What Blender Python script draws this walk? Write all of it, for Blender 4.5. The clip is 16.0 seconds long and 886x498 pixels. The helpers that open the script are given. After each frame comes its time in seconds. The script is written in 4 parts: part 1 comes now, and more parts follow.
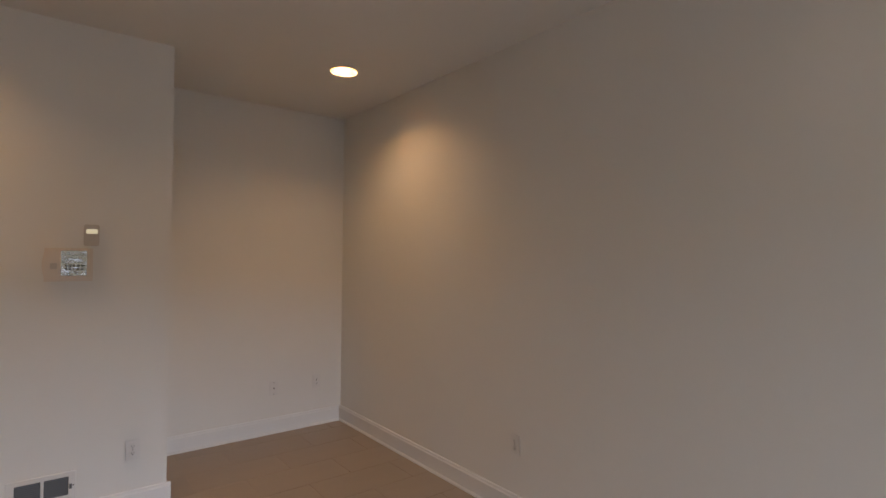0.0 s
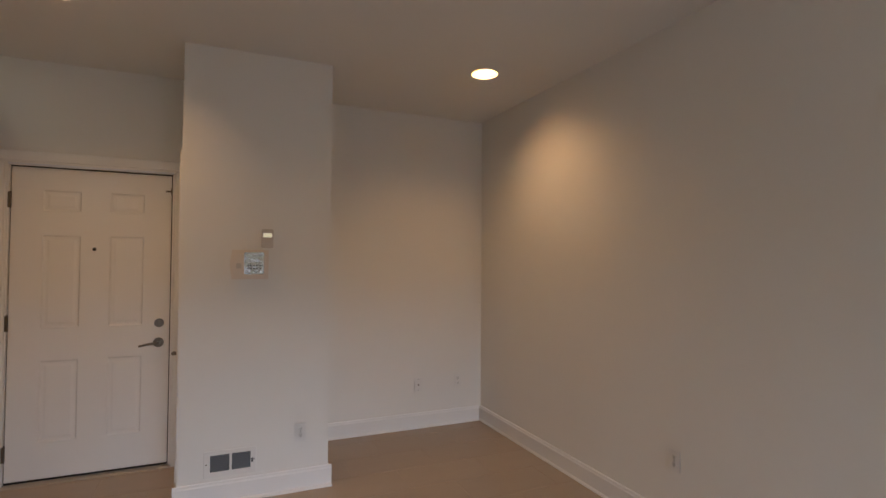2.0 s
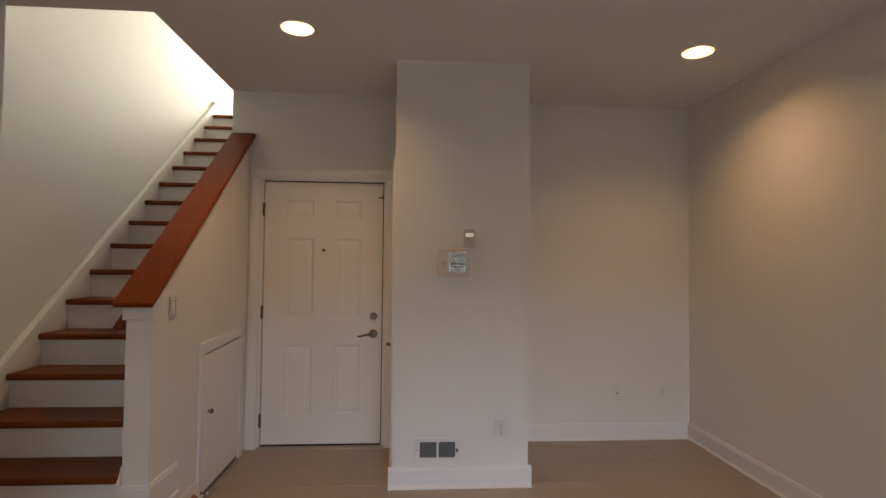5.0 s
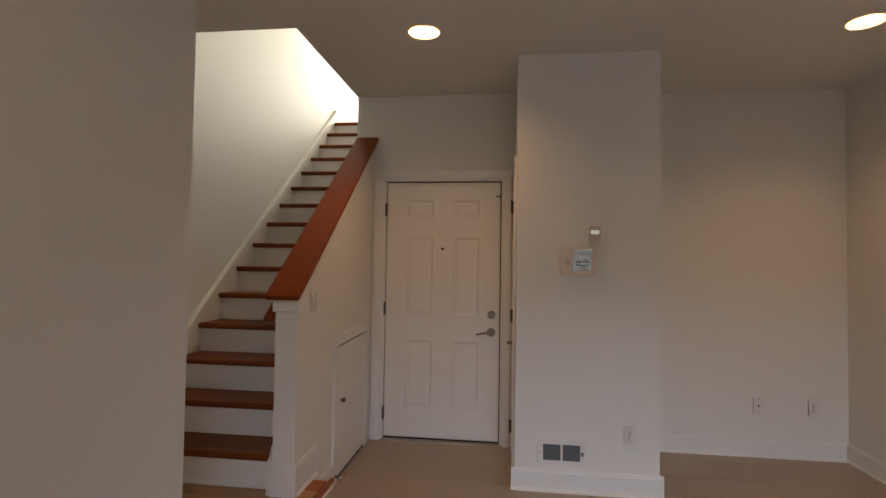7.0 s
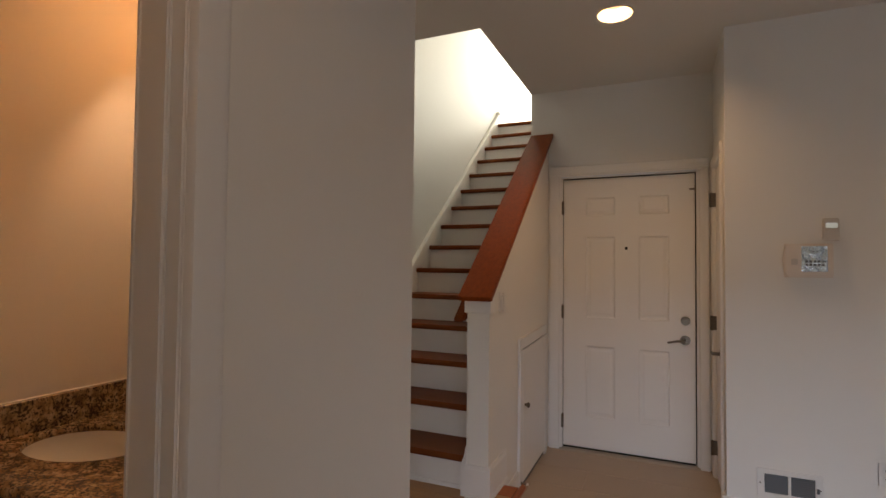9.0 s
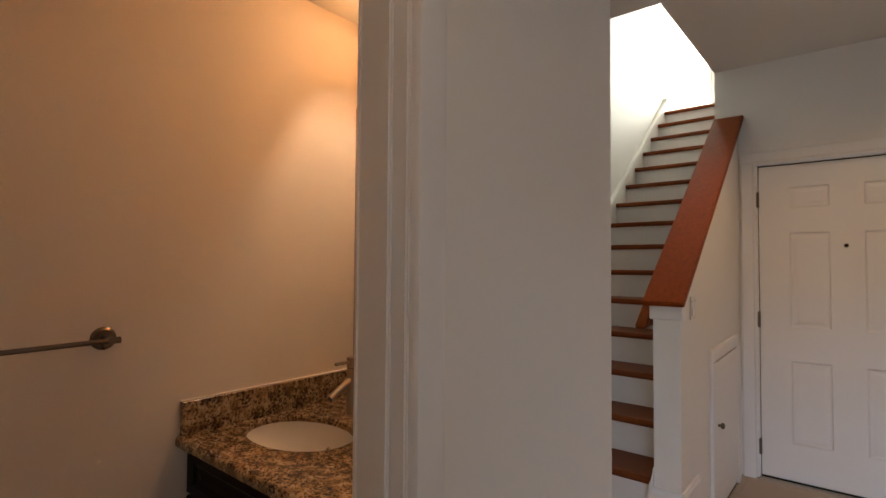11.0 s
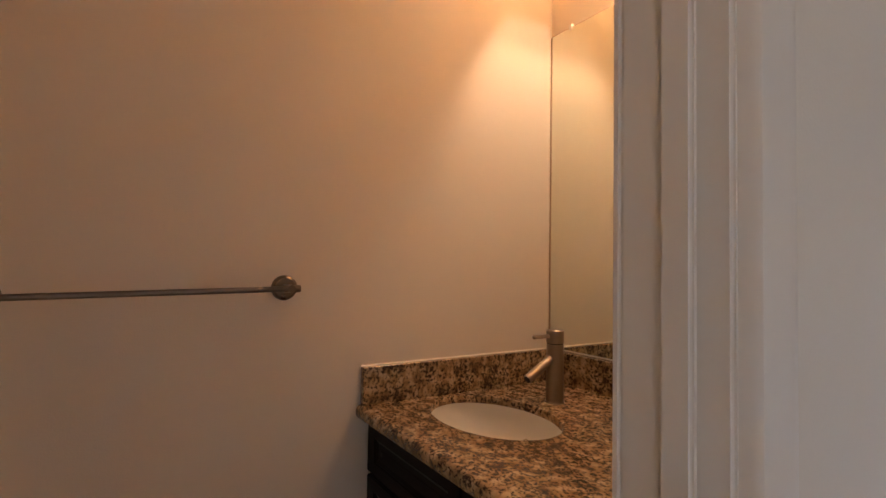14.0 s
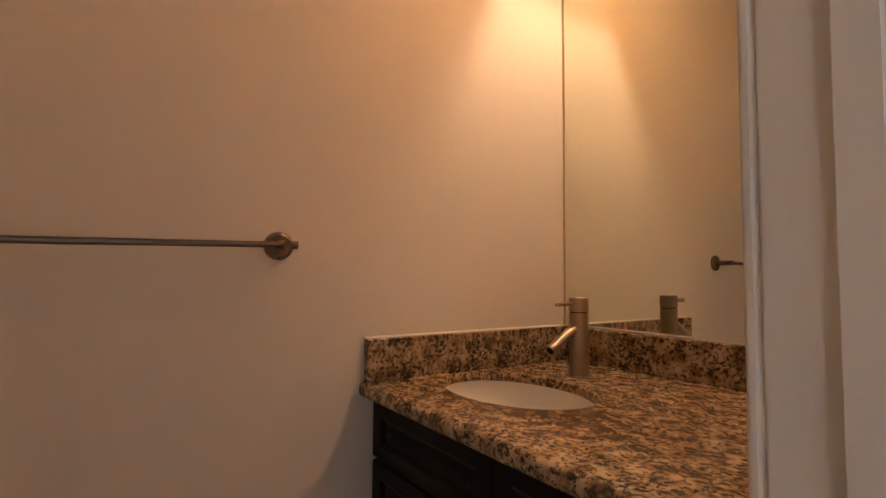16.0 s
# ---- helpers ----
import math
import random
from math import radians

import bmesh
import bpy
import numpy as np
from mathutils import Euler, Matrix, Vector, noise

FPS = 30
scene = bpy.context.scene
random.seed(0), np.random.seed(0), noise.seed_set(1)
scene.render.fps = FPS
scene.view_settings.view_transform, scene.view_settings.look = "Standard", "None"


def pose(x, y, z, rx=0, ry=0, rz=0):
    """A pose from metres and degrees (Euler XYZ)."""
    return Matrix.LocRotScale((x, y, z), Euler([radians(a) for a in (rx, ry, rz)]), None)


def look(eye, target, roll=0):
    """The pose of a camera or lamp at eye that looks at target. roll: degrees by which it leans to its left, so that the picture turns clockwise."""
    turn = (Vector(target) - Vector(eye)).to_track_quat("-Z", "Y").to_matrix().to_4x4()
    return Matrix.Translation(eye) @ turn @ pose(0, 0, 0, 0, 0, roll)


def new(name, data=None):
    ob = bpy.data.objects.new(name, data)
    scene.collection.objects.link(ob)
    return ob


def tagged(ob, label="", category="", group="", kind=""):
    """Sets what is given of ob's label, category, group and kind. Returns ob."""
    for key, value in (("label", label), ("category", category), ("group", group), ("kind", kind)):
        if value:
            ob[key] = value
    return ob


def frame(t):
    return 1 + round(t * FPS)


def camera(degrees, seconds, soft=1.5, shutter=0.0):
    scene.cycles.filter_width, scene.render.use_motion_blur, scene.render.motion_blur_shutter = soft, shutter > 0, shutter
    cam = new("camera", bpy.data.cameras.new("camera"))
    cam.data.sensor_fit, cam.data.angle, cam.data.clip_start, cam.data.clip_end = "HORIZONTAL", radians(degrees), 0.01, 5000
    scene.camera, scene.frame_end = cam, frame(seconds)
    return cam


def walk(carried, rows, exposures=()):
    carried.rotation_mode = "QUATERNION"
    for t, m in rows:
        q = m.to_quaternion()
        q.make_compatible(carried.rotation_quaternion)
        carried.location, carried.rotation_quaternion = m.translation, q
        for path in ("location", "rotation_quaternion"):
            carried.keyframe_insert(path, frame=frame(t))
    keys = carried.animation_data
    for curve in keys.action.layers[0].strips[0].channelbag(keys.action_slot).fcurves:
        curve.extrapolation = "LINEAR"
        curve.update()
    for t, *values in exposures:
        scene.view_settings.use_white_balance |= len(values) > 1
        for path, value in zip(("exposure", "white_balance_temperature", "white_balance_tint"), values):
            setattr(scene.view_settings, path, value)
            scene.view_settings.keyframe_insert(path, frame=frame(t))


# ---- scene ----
cam = camera(82.3, 16.0)
PATH = [
    (0, (0.486, 0.022, 1.482), (1.722, 1.594, 1.516), 0.60),
    (0.5, (0.493, 0.061, 1.466), (1.620, 1.713, 1.507), 0.42),
    (1, (0.492, 0.062, 1.461), (1.503, 1.787, 1.506), 0.58),
    (1.5, (0.452, 0.070, 1.459), (1.363, 1.850, 1.507), 0.58),
    (2, (0.429, 0.085, 1.456), (1.229, 1.917, 1.502), 0.44),
    (2.5, (0.428, 0.110, 1.452), (1.102, 1.992, 1.500), 0.43),
    (3, (0.415, 0.115, 1.448), (0.970, 2.035, 1.504), 0.81),
    (3.5, (0.388, 0.111, 1.447), (0.830, 2.061, 1.499), 0.80),
    (4, (0.356, 0.129, 1.434), (0.692, 2.100, 1.490), 0.65),
    (6.5, (0.198, 0.177, 1.401), (0.046, 2.170, 1.460), 0.79),
    (7, (0.151, 0.171, 1.393), (-0.100, 2.154, 1.453), 0.84),
    (7.5, (0.094, 0.146, 1.392), (-0.265, 2.113, 1.448), 0.85),
    (8, (0.023, 0.116, 1.386), (-0.465, 2.055, 1.443), 0.65),
    (8.5, (-0.063, 0.221, 1.394), (-0.712, 2.112, 1.449), 0.6),
    (9, (-0.101, 0.209, 1.381), (-0.901, 2.041, 1.443), 0.6),
    (11.5, (-0.326, 0.236, 1.375), (-1.711, 1.678, 1.438), 0.4),
    (12, (-0.373, 0.261, 1.362), (-1.862, 1.594, 1.425), 0.5),
    (12.5, (-0.424, 0.291, 1.342), (-2.001, 1.519, 1.404), 0.7),
    (13, (-0.479, 0.31, 1.31), (-2.119, 1.452, 1.375), 0.7),
    (13.5, (-0.531, 0.33, 1.269), (-2.214, 1.408, 1.335), 0.7),
    (14, (-0.599, 0.376, 1.231), (-2.302, 1.422, 1.299), 0.9),
    (14.5, (-0.658, 0.389, 1.182), (-2.344, 1.461, 1.272), 1.0),
    (15, (-0.673, 0.366, 1.134), (-2.354, 1.444, 1.244), 0.5),
    (15.5, (-0.718, 0.378, 1.128), (-2.391, 1.469, 1.223), 0.4),
    (16, (-0.756, 0.393, 1.107), (-2.423, 1.491, 1.218), 0.4),
]
walk(cam, [(t, look(eye, target, roll)) for t, eye, target, roll in PATH],
     exposures=[(0, -0.30, 6700, 10), (2.0, -0.24, 6700, 10), (4.0, -0.32, 6700, 10), (5.5, -0.36, 6700, 10), (7.0, -0.44, 6700, 10), (9.0, -0.40, 6700, 10), (11.5, -0.02, 6100, 8), (12.5, 0.06, 5900, 7), (14, 0.36, 5850, 7), (16, 0.56, 6000, 7)])

# ---- world, daylight, lamps ----
world = bpy.data.worlds.new("world")
scene.world = world
world.use_nodes = True
wn = world.node_tree
sky = wn.nodes.new("ShaderNodeTexSky")
sky.sky_type, sky.sun_disc = "NISHITA", False
sky.sun_elevation, sky.sun_rotation = radians(35), radians(200)
wn.links.new(sky.outputs["Color"], wn.nodes["Background"].inputs["Color"])
wn.nodes["Background"].inputs["Strength"].default_value = 0.08


def lamp(name, kind, m, energy, color, size=0.1, size_y=None):
    data = bpy.data.lights.new(name, kind)
    data.energy, data.color = energy, color
    if kind == "AREA":
        data.size = size
        if size_y:
            data.shape, data.size_y = "RECTANGLE", size_y
        else:
            data.shape = "DISK"
    else:
        data.shadow_soft_size = size
    ob = new(name, data)
    ob.matrix_world = m
    return ob


DAY, WARM, BULB = (0.69, 0.79, 1.0), (1.0, 0.585, 0.28), (1.0, 0.64, 0.39)
# the sky over the houses opposite, through the glass door behind, and the upper window over the stairs
lamp("daylight_sky", "AREA", look((2.6, -8.0, 4.1), (1.7, -3.0, 1.6)), 2600, DAY, 8.0, 3.0)
lamp("daylight_upper_window", "AREA", look((-0.9, 8.3, 4.6), (-1.35, 3.0, 3.2)), 245, (1.0, 0.97, 0.83), 2.0, 1.5)
CANS = [(-0.34, 3.03), (2.06, 3.13), (2.06, 0.35), (-0.34, 0.35)]
for (cx, cy), watts in zip(CANS, (12.0, 10.5, 0.4, 3.4)):
    lamp("can_bulb", "AREA", look((cx, cy, 2.800), (cx, cy, 0)), watts, WARM, 0.12)
for bx in (-1.53, -1.31):
    lamp("vanity_bulb", "POINT", pose(bx, 1.475, 2.222), 6.2, BULB, 0.02)

# ---- materials ----


def mat(name, color, rough=0.5, metal=0.0, vary=0.08, scale=3.0, fine=60.0, bump=0.02, stretch=(1, 1, 1), spec=0.5, per_object=0.0):
    """Paint-like surface: colour varied at two scales, with a fine relief."""
    m = bpy.data.materials.new(name)
    m.use_nodes = True
    n, l = m.node_tree.nodes, m.node_tree.links
    b = n["Principled BSDF"]
    b.inputs["Metallic"].default_value = metal
    b.inputs["Specular IOR Level"].default_value = spec
    co = n.new("ShaderNodeTexCoord")
    mp = n.new("ShaderNodeMapping")
    mp.inputs["Scale"].default_value = stretch
    l.new(co.outputs["Object"], mp.inputs["Vector"])
    big, small = n.new("ShaderNodeTexNoise"), n.new("ShaderNodeTexNoise")
    big.inputs["Scale"].default_value, small.inputs["Scale"].default_value = scale, fine
    big.inputs["Detail"].default_value, small.inputs["Detail"].default_value = 4, 3
    for q in (big, small):
        l.new(mp.outputs["Vector"], q.inputs["Vector"])
    mix = n.new("ShaderNodeMix")
    mix.data_type = "RGBA"
    mix.inputs[6].default_value = (*[c * (1 - vary) for c in color], 1)
    mix.inputs[7].default_value = (*[min(1, c * (1 + vary)) for c in color], 1)
    add = n.new("ShaderNodeMath")
    add.operation = "MULTIPLY_ADD"
    add.inputs[1].default_value, add.inputs[2].default_value = 0.35, 0.0
    l.new(small.outputs["Fac"], add.inputs[0])
    l.new(big.outputs["Fac"], add.inputs[2])
    sub = n.new("ShaderNodeMath")
    sub.operation = "SUBTRACT"
    sub.use_clamp = True
    sub.inputs[1].default_value = 0.17
    l.new(add.outputs[0], sub.inputs[0])
    last = sub
    if per_object:
        info = n.new("ShaderNodeObjectInfo")
        more = n.new("ShaderNodeMath")
        more.operation = "MULTIPLY_ADD"
        more.inputs[1].default_value = per_object
        l.new(info.outputs["Random"], more.inputs[0])
        l.new(sub.outputs[0], more.inputs[2])
        last = more
    l.new(last.outputs[0], mix.inputs[0])
    l.new(mix.outputs[2], b.inputs["Base Color"])
    r = n.new("ShaderNodeMapRange")
    r.inputs["To Min"].default_value, r.inputs["To Max"].default_value = max(0.02, rough - 0.06), min(1, rough + 0.06)
    l.new(big.outputs["Fac"], r.inputs["Value"])
    l.new(r.outputs["Result"], b.inputs["Roughness"])
    if bump:
        bp = n.new("ShaderNodeBump")
        bp.inputs["Strength"].default_value, bp.inputs["Distance"].default_value = 0.4, bump * 0.05
        l.new(small.outputs["Fac"], bp.inputs["Height"])
        l.new(bp.outputs["Normal"], b.inputs["Normal"])
    return m


def granite(name):
    """Tan granite with dark drawn-out flecks and a polished face."""
    m = bpy.data.materials.new(name)
    m.use_nodes = True
    n, l = m.node_tree.nodes, m.node_tree.links
    b = n["Principled BSDF"]
    b.inputs["Roughness"].default_value = 0.21
    co, mp = n.new("ShaderNodeTexCoord"), n.new("ShaderNodeMapping")
    mp.inputs["Scale"].default_value = (0.9, 1.1, 1.0)
    mp.inputs["Rotation"].default_value = (0, 0, radians(-25))
    l.new(co.outputs["Object"], mp.inputs["Vector"])
    v, w, x, c = n.new("ShaderNodeTexNoise"), n.new("ShaderNodeTexVoronoi"), n.new("ShaderNodeTexNoise"), n.new("ShaderNodeTexNoise")
    v.inputs["Scale"].default_value, v.inputs["Detail"].default_value, v.inputs["Roughness"].default_value = 120, 5, 0.62
    v.inputs["Distortion"].default_value = 0.5
    w.inputs["Scale"].default_value = 170
    x.inputs["Scale"].default_value, x.inputs["Detail"].default_value = 34, 6
    c.inputs["Scale"].default_value, c.inputs["Detail"].default_value = 17, 3
    for q in (v, w, x, c):
        l.new(mp.outputs["Vector"], q.inputs["Vector"])
    base = n.new("ShaderNodeValToRGB")
    base.color_ramp.elements[0].position, base.color_ramp.elements[0].color = 0.34, (0.15, 0.088, 0.046, 1)
    base.color_ramp.elements[1].position, base.color_ramp.elements[1].color = 0.66, (0.50, 0.365, 0.225, 1)
    mid = base.color_ramp.elements.new(0.5)
    mid.color = (0.35, 0.225, 0.115, 1)
    l.new(x.outputs["Fac"], base.inputs["Fac"])
    # dark mica gathers in loose clumps
    clump = n.new("ShaderNodeMath")
    clump.operation = "MULTIPLY_ADD"
    clump.inputs[1].default_value = 0.28
    l.new(c.outputs["Fac"], clump.inputs[0])
    l.new(v.outputs["Fac"], clump.inputs[2])
    dark = n.new("ShaderNodeValToRGB")
    dark.color_ramp.elements[0].position, dark.color_ramp.elements[0].color = 0.570, (1, 1, 1, 1)
    dark.color_ramp.elements[1].position, dark.color_ramp.elements[1].color = 0.660, (0, 0, 0, 1)
    l.new(clump.outputs[0], dark.inputs["Fac"])
    cut = n.new("ShaderNodeMix")
    cut.data_type = "RGBA"
    cut.inputs[7].default_value = (0.042, 0.029, 0.023, 1)
    l.new(base.outputs["Color"], cut.inputs[6])
    l.new(dark.outputs["Color"], cut.inputs[0])
    fleck = n.new("ShaderNodeMapRange")
    fleck.inputs["From Min"].default_value, fleck.inputs["From Max"].default_value = 0.10, 0.22
    fleck.inputs["To Min"].default_value, fleck.inputs["To Max"].default_value = 0.35, 0.0
    l.new(w.outputs["Distance"], fleck.inputs["Value"])
    grey = n.new("ShaderNodeMix")
    grey.data_type = "RGBA"
    grey.inputs[7].default_value = (0.50, 0.38, 0.26, 1)
    l.new(cut.outputs[2], grey.inputs[6])
    l.new(fleck.outputs["Result"], grey.inputs[0])
    l.new(grey.outputs[2], b.inputs["Base Color"])
    return m


def glow(name, color, strength):
    m = bpy.data.materials.new(name)
    m.use_nodes = True
    b = m.node_tree.nodes["Principled BSDF"]
    b.inputs["Base Color"].default_value = (*color, 1)
    b.inputs["Emission Color"].default_value = (*color, 1)
    b.inputs["Emission Strength"].default_value = strength
    return m


PAINT = mat("wall_paint", (0.76, 0.74, 0.70), 0.55, vary=0.03, scale=1.3, fine=260, bump=0.02, spec=0.3)
BATH_PAINT = mat("bathroom_wall_paint", (0.72, 0.635, 0.54), 0.5, vary=0.03, scale=1.5, fine=260, bump=0.02, spec=0.3)
CEIL = mat("ceiling_paint", (0.74, 0.72, 0.68), 0.8, vary=0.03, scale=1.1, fine=200, bump=0.02, spec=0.2)
TRIM = mat("white_gloss_trim", (0.76, 0.75, 0.735), 0.36, vary=0.02, scale=4, fine=120, bump=0.006)
# gloss trim again, lighter: the stronger light on the skirt is in the colour
SKIRT = mat("lit_stair_trim", (0.86, 0.85, 0.81), 0.34, vary=0.02, scale=4, fine=120, bump=0.006)
DOORW = mat("door_enamel", (0.78, 0.76, 0.73), 0.36, vary=0.02, scale=3, fine=180, bump=0.01)
TILE = mat("beige_floor_tile", (0.36, 0.285, 0.215), 0.42, vary=0.07, scale=4, fine=45, bump=0.01, stretch=(0.7, 2.2, 1), per_object=0.25)
GROUT = mat("tile_grout", (0.40, 0.32, 0.245), 0.85, vary=0.1, scale=9, fine=150)
CHERRY = mat("cherry_wood", (0.20, 0.042, 0.008), 0.36, spec=0.08, vary=0.38, scale=9, fine=60, bump=0.008, stretch=(7, 0.7, 7), per_object=0.15)
TREADW = mat("stained_oak_tread", (0.165, 0.046, 0.014), 0.40, spec=0.08, vary=0.35, scale=8, fine=70, bump=0.01, stretch=(0.7, 8, 8), per_object=0.25)
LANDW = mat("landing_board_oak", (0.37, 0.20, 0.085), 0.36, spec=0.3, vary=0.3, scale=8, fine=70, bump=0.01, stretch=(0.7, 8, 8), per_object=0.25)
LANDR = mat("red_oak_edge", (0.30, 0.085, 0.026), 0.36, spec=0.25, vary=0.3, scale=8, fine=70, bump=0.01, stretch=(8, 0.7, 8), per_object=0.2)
ESPRESSO = mat("espresso_wood", (0.008, 0.005, 0.004), 0.42, spec=0.10, vary=0.3, scale=8, fine=60, bump=0.008, stretch=(1, 1, 6))
NICKEL = mat("brushed_nickel", (0.35, 0.28, 0.21), 0.42, metal=1.0, vary=0.06, scale=20, fine=300, bump=0.003, stretch=(1, 1, 14))
BARMETAL = mat("dark_nickel", (0.20, 0.165, 0.135), 0.30, metal=1.0, vary=0.08, scale=20, fine=300, bump=0.003)
CHROME = mat("bright_chrome", (0.80, 0.79, 0.76), 0.12, metal=1.0, vary=0.03, scale=20, fine=200, bump=0.0)
SENSOR = mat("greige_plastic", (0.56, 0.51, 0.46), 0.4, vary=0.04, scale=20, fine=200, bump=0.004)
STEEL = mat("satin_steel", (0.17, 0.145, 0.12), 0.32, metal=1.0, vary=0.08, scale=20, fine=200, bump=0.003)
HINGE = mat("worn_hinge_metal", (0.16, 0.135, 0.11), 0.42, metal=1.0, vary=0.15, scale=30, fine=200, bump=0.004)
DARK = mat("dark_gap", (0.012, 0.011, 0.010), 0.8, vary=0.1)
LOUVER = mat("grey_louver_metal", (0.10, 0.10, 0.105), 0.5, vary=0.12, scale=20, fine=120)
PLASTIC = mat("ivory_plastic", (0.72, 0.64, 0.56), 0.42, vary=0.03, scale=20, fine=200, bump=0.004)
WPLASTIC = mat("white_plastic", (0.73, 0.71, 0.68), 0.35, vary=0.02, scale=20, fine=200, bump=0.003)
FOIL = mat("silver_display", (0.34, 0.36, 0.39), 0.16, metal=1.0, vary=0.35, scale=26, fine=26, bump=0.30)
PORCELAIN = mat("white_porcelain", (0.80, 0.76, 0.70), 0.12, vary=0.02, scale=3, fine=30, bump=0.0)
MIRROR = mat("mirror_silver", (0.82, 0.85, 0.76), 0.02, metal=1.0, vary=0.01, scale=2, fine=10, bump=0.0)
MIRROR.node_tree.nodes["Principled BSDF"].inputs["Roughness"].links and MIRROR.node_tree.links.remove(
    MIRROR.node_tree.nodes["Principled BSDF"].inputs["Roughness"].links[0])
MIRROR.node_tree.nodes["Principled BSDF"].inputs["Roughness"].default_value = 0.01
MEDGE = mat("mirror_edge", (0.58, 0.43, 0.31), 0.3, metal=0.0, vary=0.05)
CANGLOW = glow("lit_bulb_face", (1.0, 0.92, 0.80), 9.0)
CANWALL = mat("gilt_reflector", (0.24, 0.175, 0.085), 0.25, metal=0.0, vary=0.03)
SHADE = mat("lamp_shade_fabric", (0.85, 0.74, 0.56), 0.8, vary=0.04, scale=20, fine=300)
SHADE.node_tree.nodes["Principled BSDF"].inputs["Emission Color"].default_value = (1.0, 0.60, 0.30, 1)
SHADE.node_tree.nodes["Principled BSDF"].inputs["Emission Strength"].default_value = 7.5
thin = SHADE.node_tree.nodes.new("ShaderNodeBsdfTranslucent")
thin.inputs["Color"].default_value = (0.97, 0.82, 0.62, 1)
half = SHADE.node_tree.nodes.new("ShaderNodeMixShader")
half.inputs["Fac"].default_value = 0.75
SHADE.node_tree.links.new(SHADE.node_tree.nodes["Principled BSDF"].outputs[0], half.inputs[1])
SHADE.node_tree.links.new(thin.outputs[0], half.inputs[2])
SHADE.node_tree.links.new(half.outputs[0], SHADE.node_tree.nodes["Material Output"].inputs["Surface"])
BRONZE = mat("bronze_frame", (0.10, 0.065, 0.045), 0.4, metal=0.8, vary=0.1)
ALU = mat("threshold_aluminium", (0.34, 0.31, 0.27), 0.55, metal=0.4, vary=0.15, scale=14, fine=90)

# ---- builders ----
ORIGIN = {}


def box(bm, x0, x1, y0, y1, z0, z1):
    r = bmesh.ops.create_cube(bm, size=1.0, matrix=Matrix.LocRotScale(((x0 + x1) / 2, (y0 + y1) / 2, (z0 + z1) / 2), None, (x1 - x0, y1 - y0, z1 - z0)))
    return r["verts"]


def rod(bm, a, b, r0, r1=None, seg=20):
    """A capped round bar from a to b."""
    a, b = Vector(a), Vector(b)
    d = b - a
    m = Matrix.Translation((a + b) / 2) @ d.to_track_quat("Z", "Y").to_matrix().to_4x4()
    return bmesh.ops.create_cone(bm, cap_ends=True, segments=seg, radius1=r0, radius2=r0 if r1 is None else r1, depth=d.length, matrix=m)["verts"]


def prism(bm, outline, axis, w0, w1):
    """An outline of (u, v) swept along an axis: x takes (y, z), y takes (x, z), z takes (x, y)."""
    def at(u, v, w):
        return {"x": (w, u, v), "y": (u, w, v), "z": (u, v, w)}[axis]
    lo = [bm.verts.new(at(u, v, w0)) for u, v in outline]
    hi = [bm.verts.new(at(u, v, w1)) for u, v in outline]
    k = len(outline)
    fs = [bm.faces.new(lo), bm.faces.new(hi)]
    fs += [bm.faces.new((lo[i], lo[(i + 1) % k], hi[(i + 1) % k], hi[i])) for i in range(k)]
    bmesh.ops.recalc_face_normals(bm, faces=fs)


def slab(bm, us, vs, w0, w1, axis, holes):
    """A plate with rectangular holes through it. us, vs: its outer limits; holes: (u0, u1, v0, v1)."""
    def at(u, v, w):
        return {"x": (w, u, v), "y": (u, w, v), "z": (u, v, w)}[axis]
    cu = sorted({*us, *[min(max(h, us[0]), us[1]) for q in holes for h in q[:2]]})
    cv = sorted({*vs, *[min(max(h, vs[0]), vs[1]) for q in holes for h in q[2:]]})
    solid = {}
    for i in range(len(cu) - 1):
        for j in range(len(cv) - 1):
            mu, mv = (cu[i] + cu[i + 1]) / 2, (cv[j] + cv[j + 1]) / 2
            solid[i, j] = not any(q[0] < mu < q[1] and q[2] < mv < q[3] for q in holes)
    made = {}

    def vert(i, j, w):
        if (i, j, w) not in made:
            made[i, j, w] = bm.verts.new(at(cu[i], cv[j], w))
        return made[i, j, w]
    fs = []
    for (i, j), full in solid.items():
        if not full:
            continue
        for w in (w0, w1):
            fs.append(bm.faces.new([vert(a, b, w) for a, b in ((i, j), (i + 1, j), (i + 1, j + 1), (i, j + 1))]))
        for di, dj, ends in ((-1, 0, ((i, j), (i, j + 1))), (1, 0, ((i + 1, j), (i + 1, j + 1))), (0, -1, ((i, j), (i + 1, j))), (0, 1, ((i, j + 1), (i + 1, j + 1)))):
            if not solid.get((i + di, j + dj), False):
                (a, b), (c, d) = ends
                fs.append(bm.faces.new((vert(a, b, w0), vert(c, d, w0), vert(c, d, w1), vert(a, b, w1))))
    bmesh.ops.recalc_face_normals(bm, faces=fs)


def bevel(bm, width, seg=2):
    es = [e for e in bm.edges if len(e.link_faces) == 2 and e.calc_face_angle(0) > 0.6]
    bmesh.ops.bevel(bm, geom=es, offset=width, segments=seg, affect="EDGES", clamp_overlap=True)


def finish(name, bm, material, smooth=False):
    me = bpy.data.meshes.new(name)
    bm.to_mesh(me)
    bm.free()
    me.materials.append(material)
    if smooth:
        for p in me.polygons:
            p.use_smooth = True
        me.set_sharp_from_angle(angle=radians(35))
    return new(name, me)


def setting(name, bm, material, label="", category="", smooth=False):
    ob = finish(name, bm, material, smooth)
    ORIGIN[ob] = Vector((0, 0, 0))
    return tagged(ob, label, category, kind="structure")


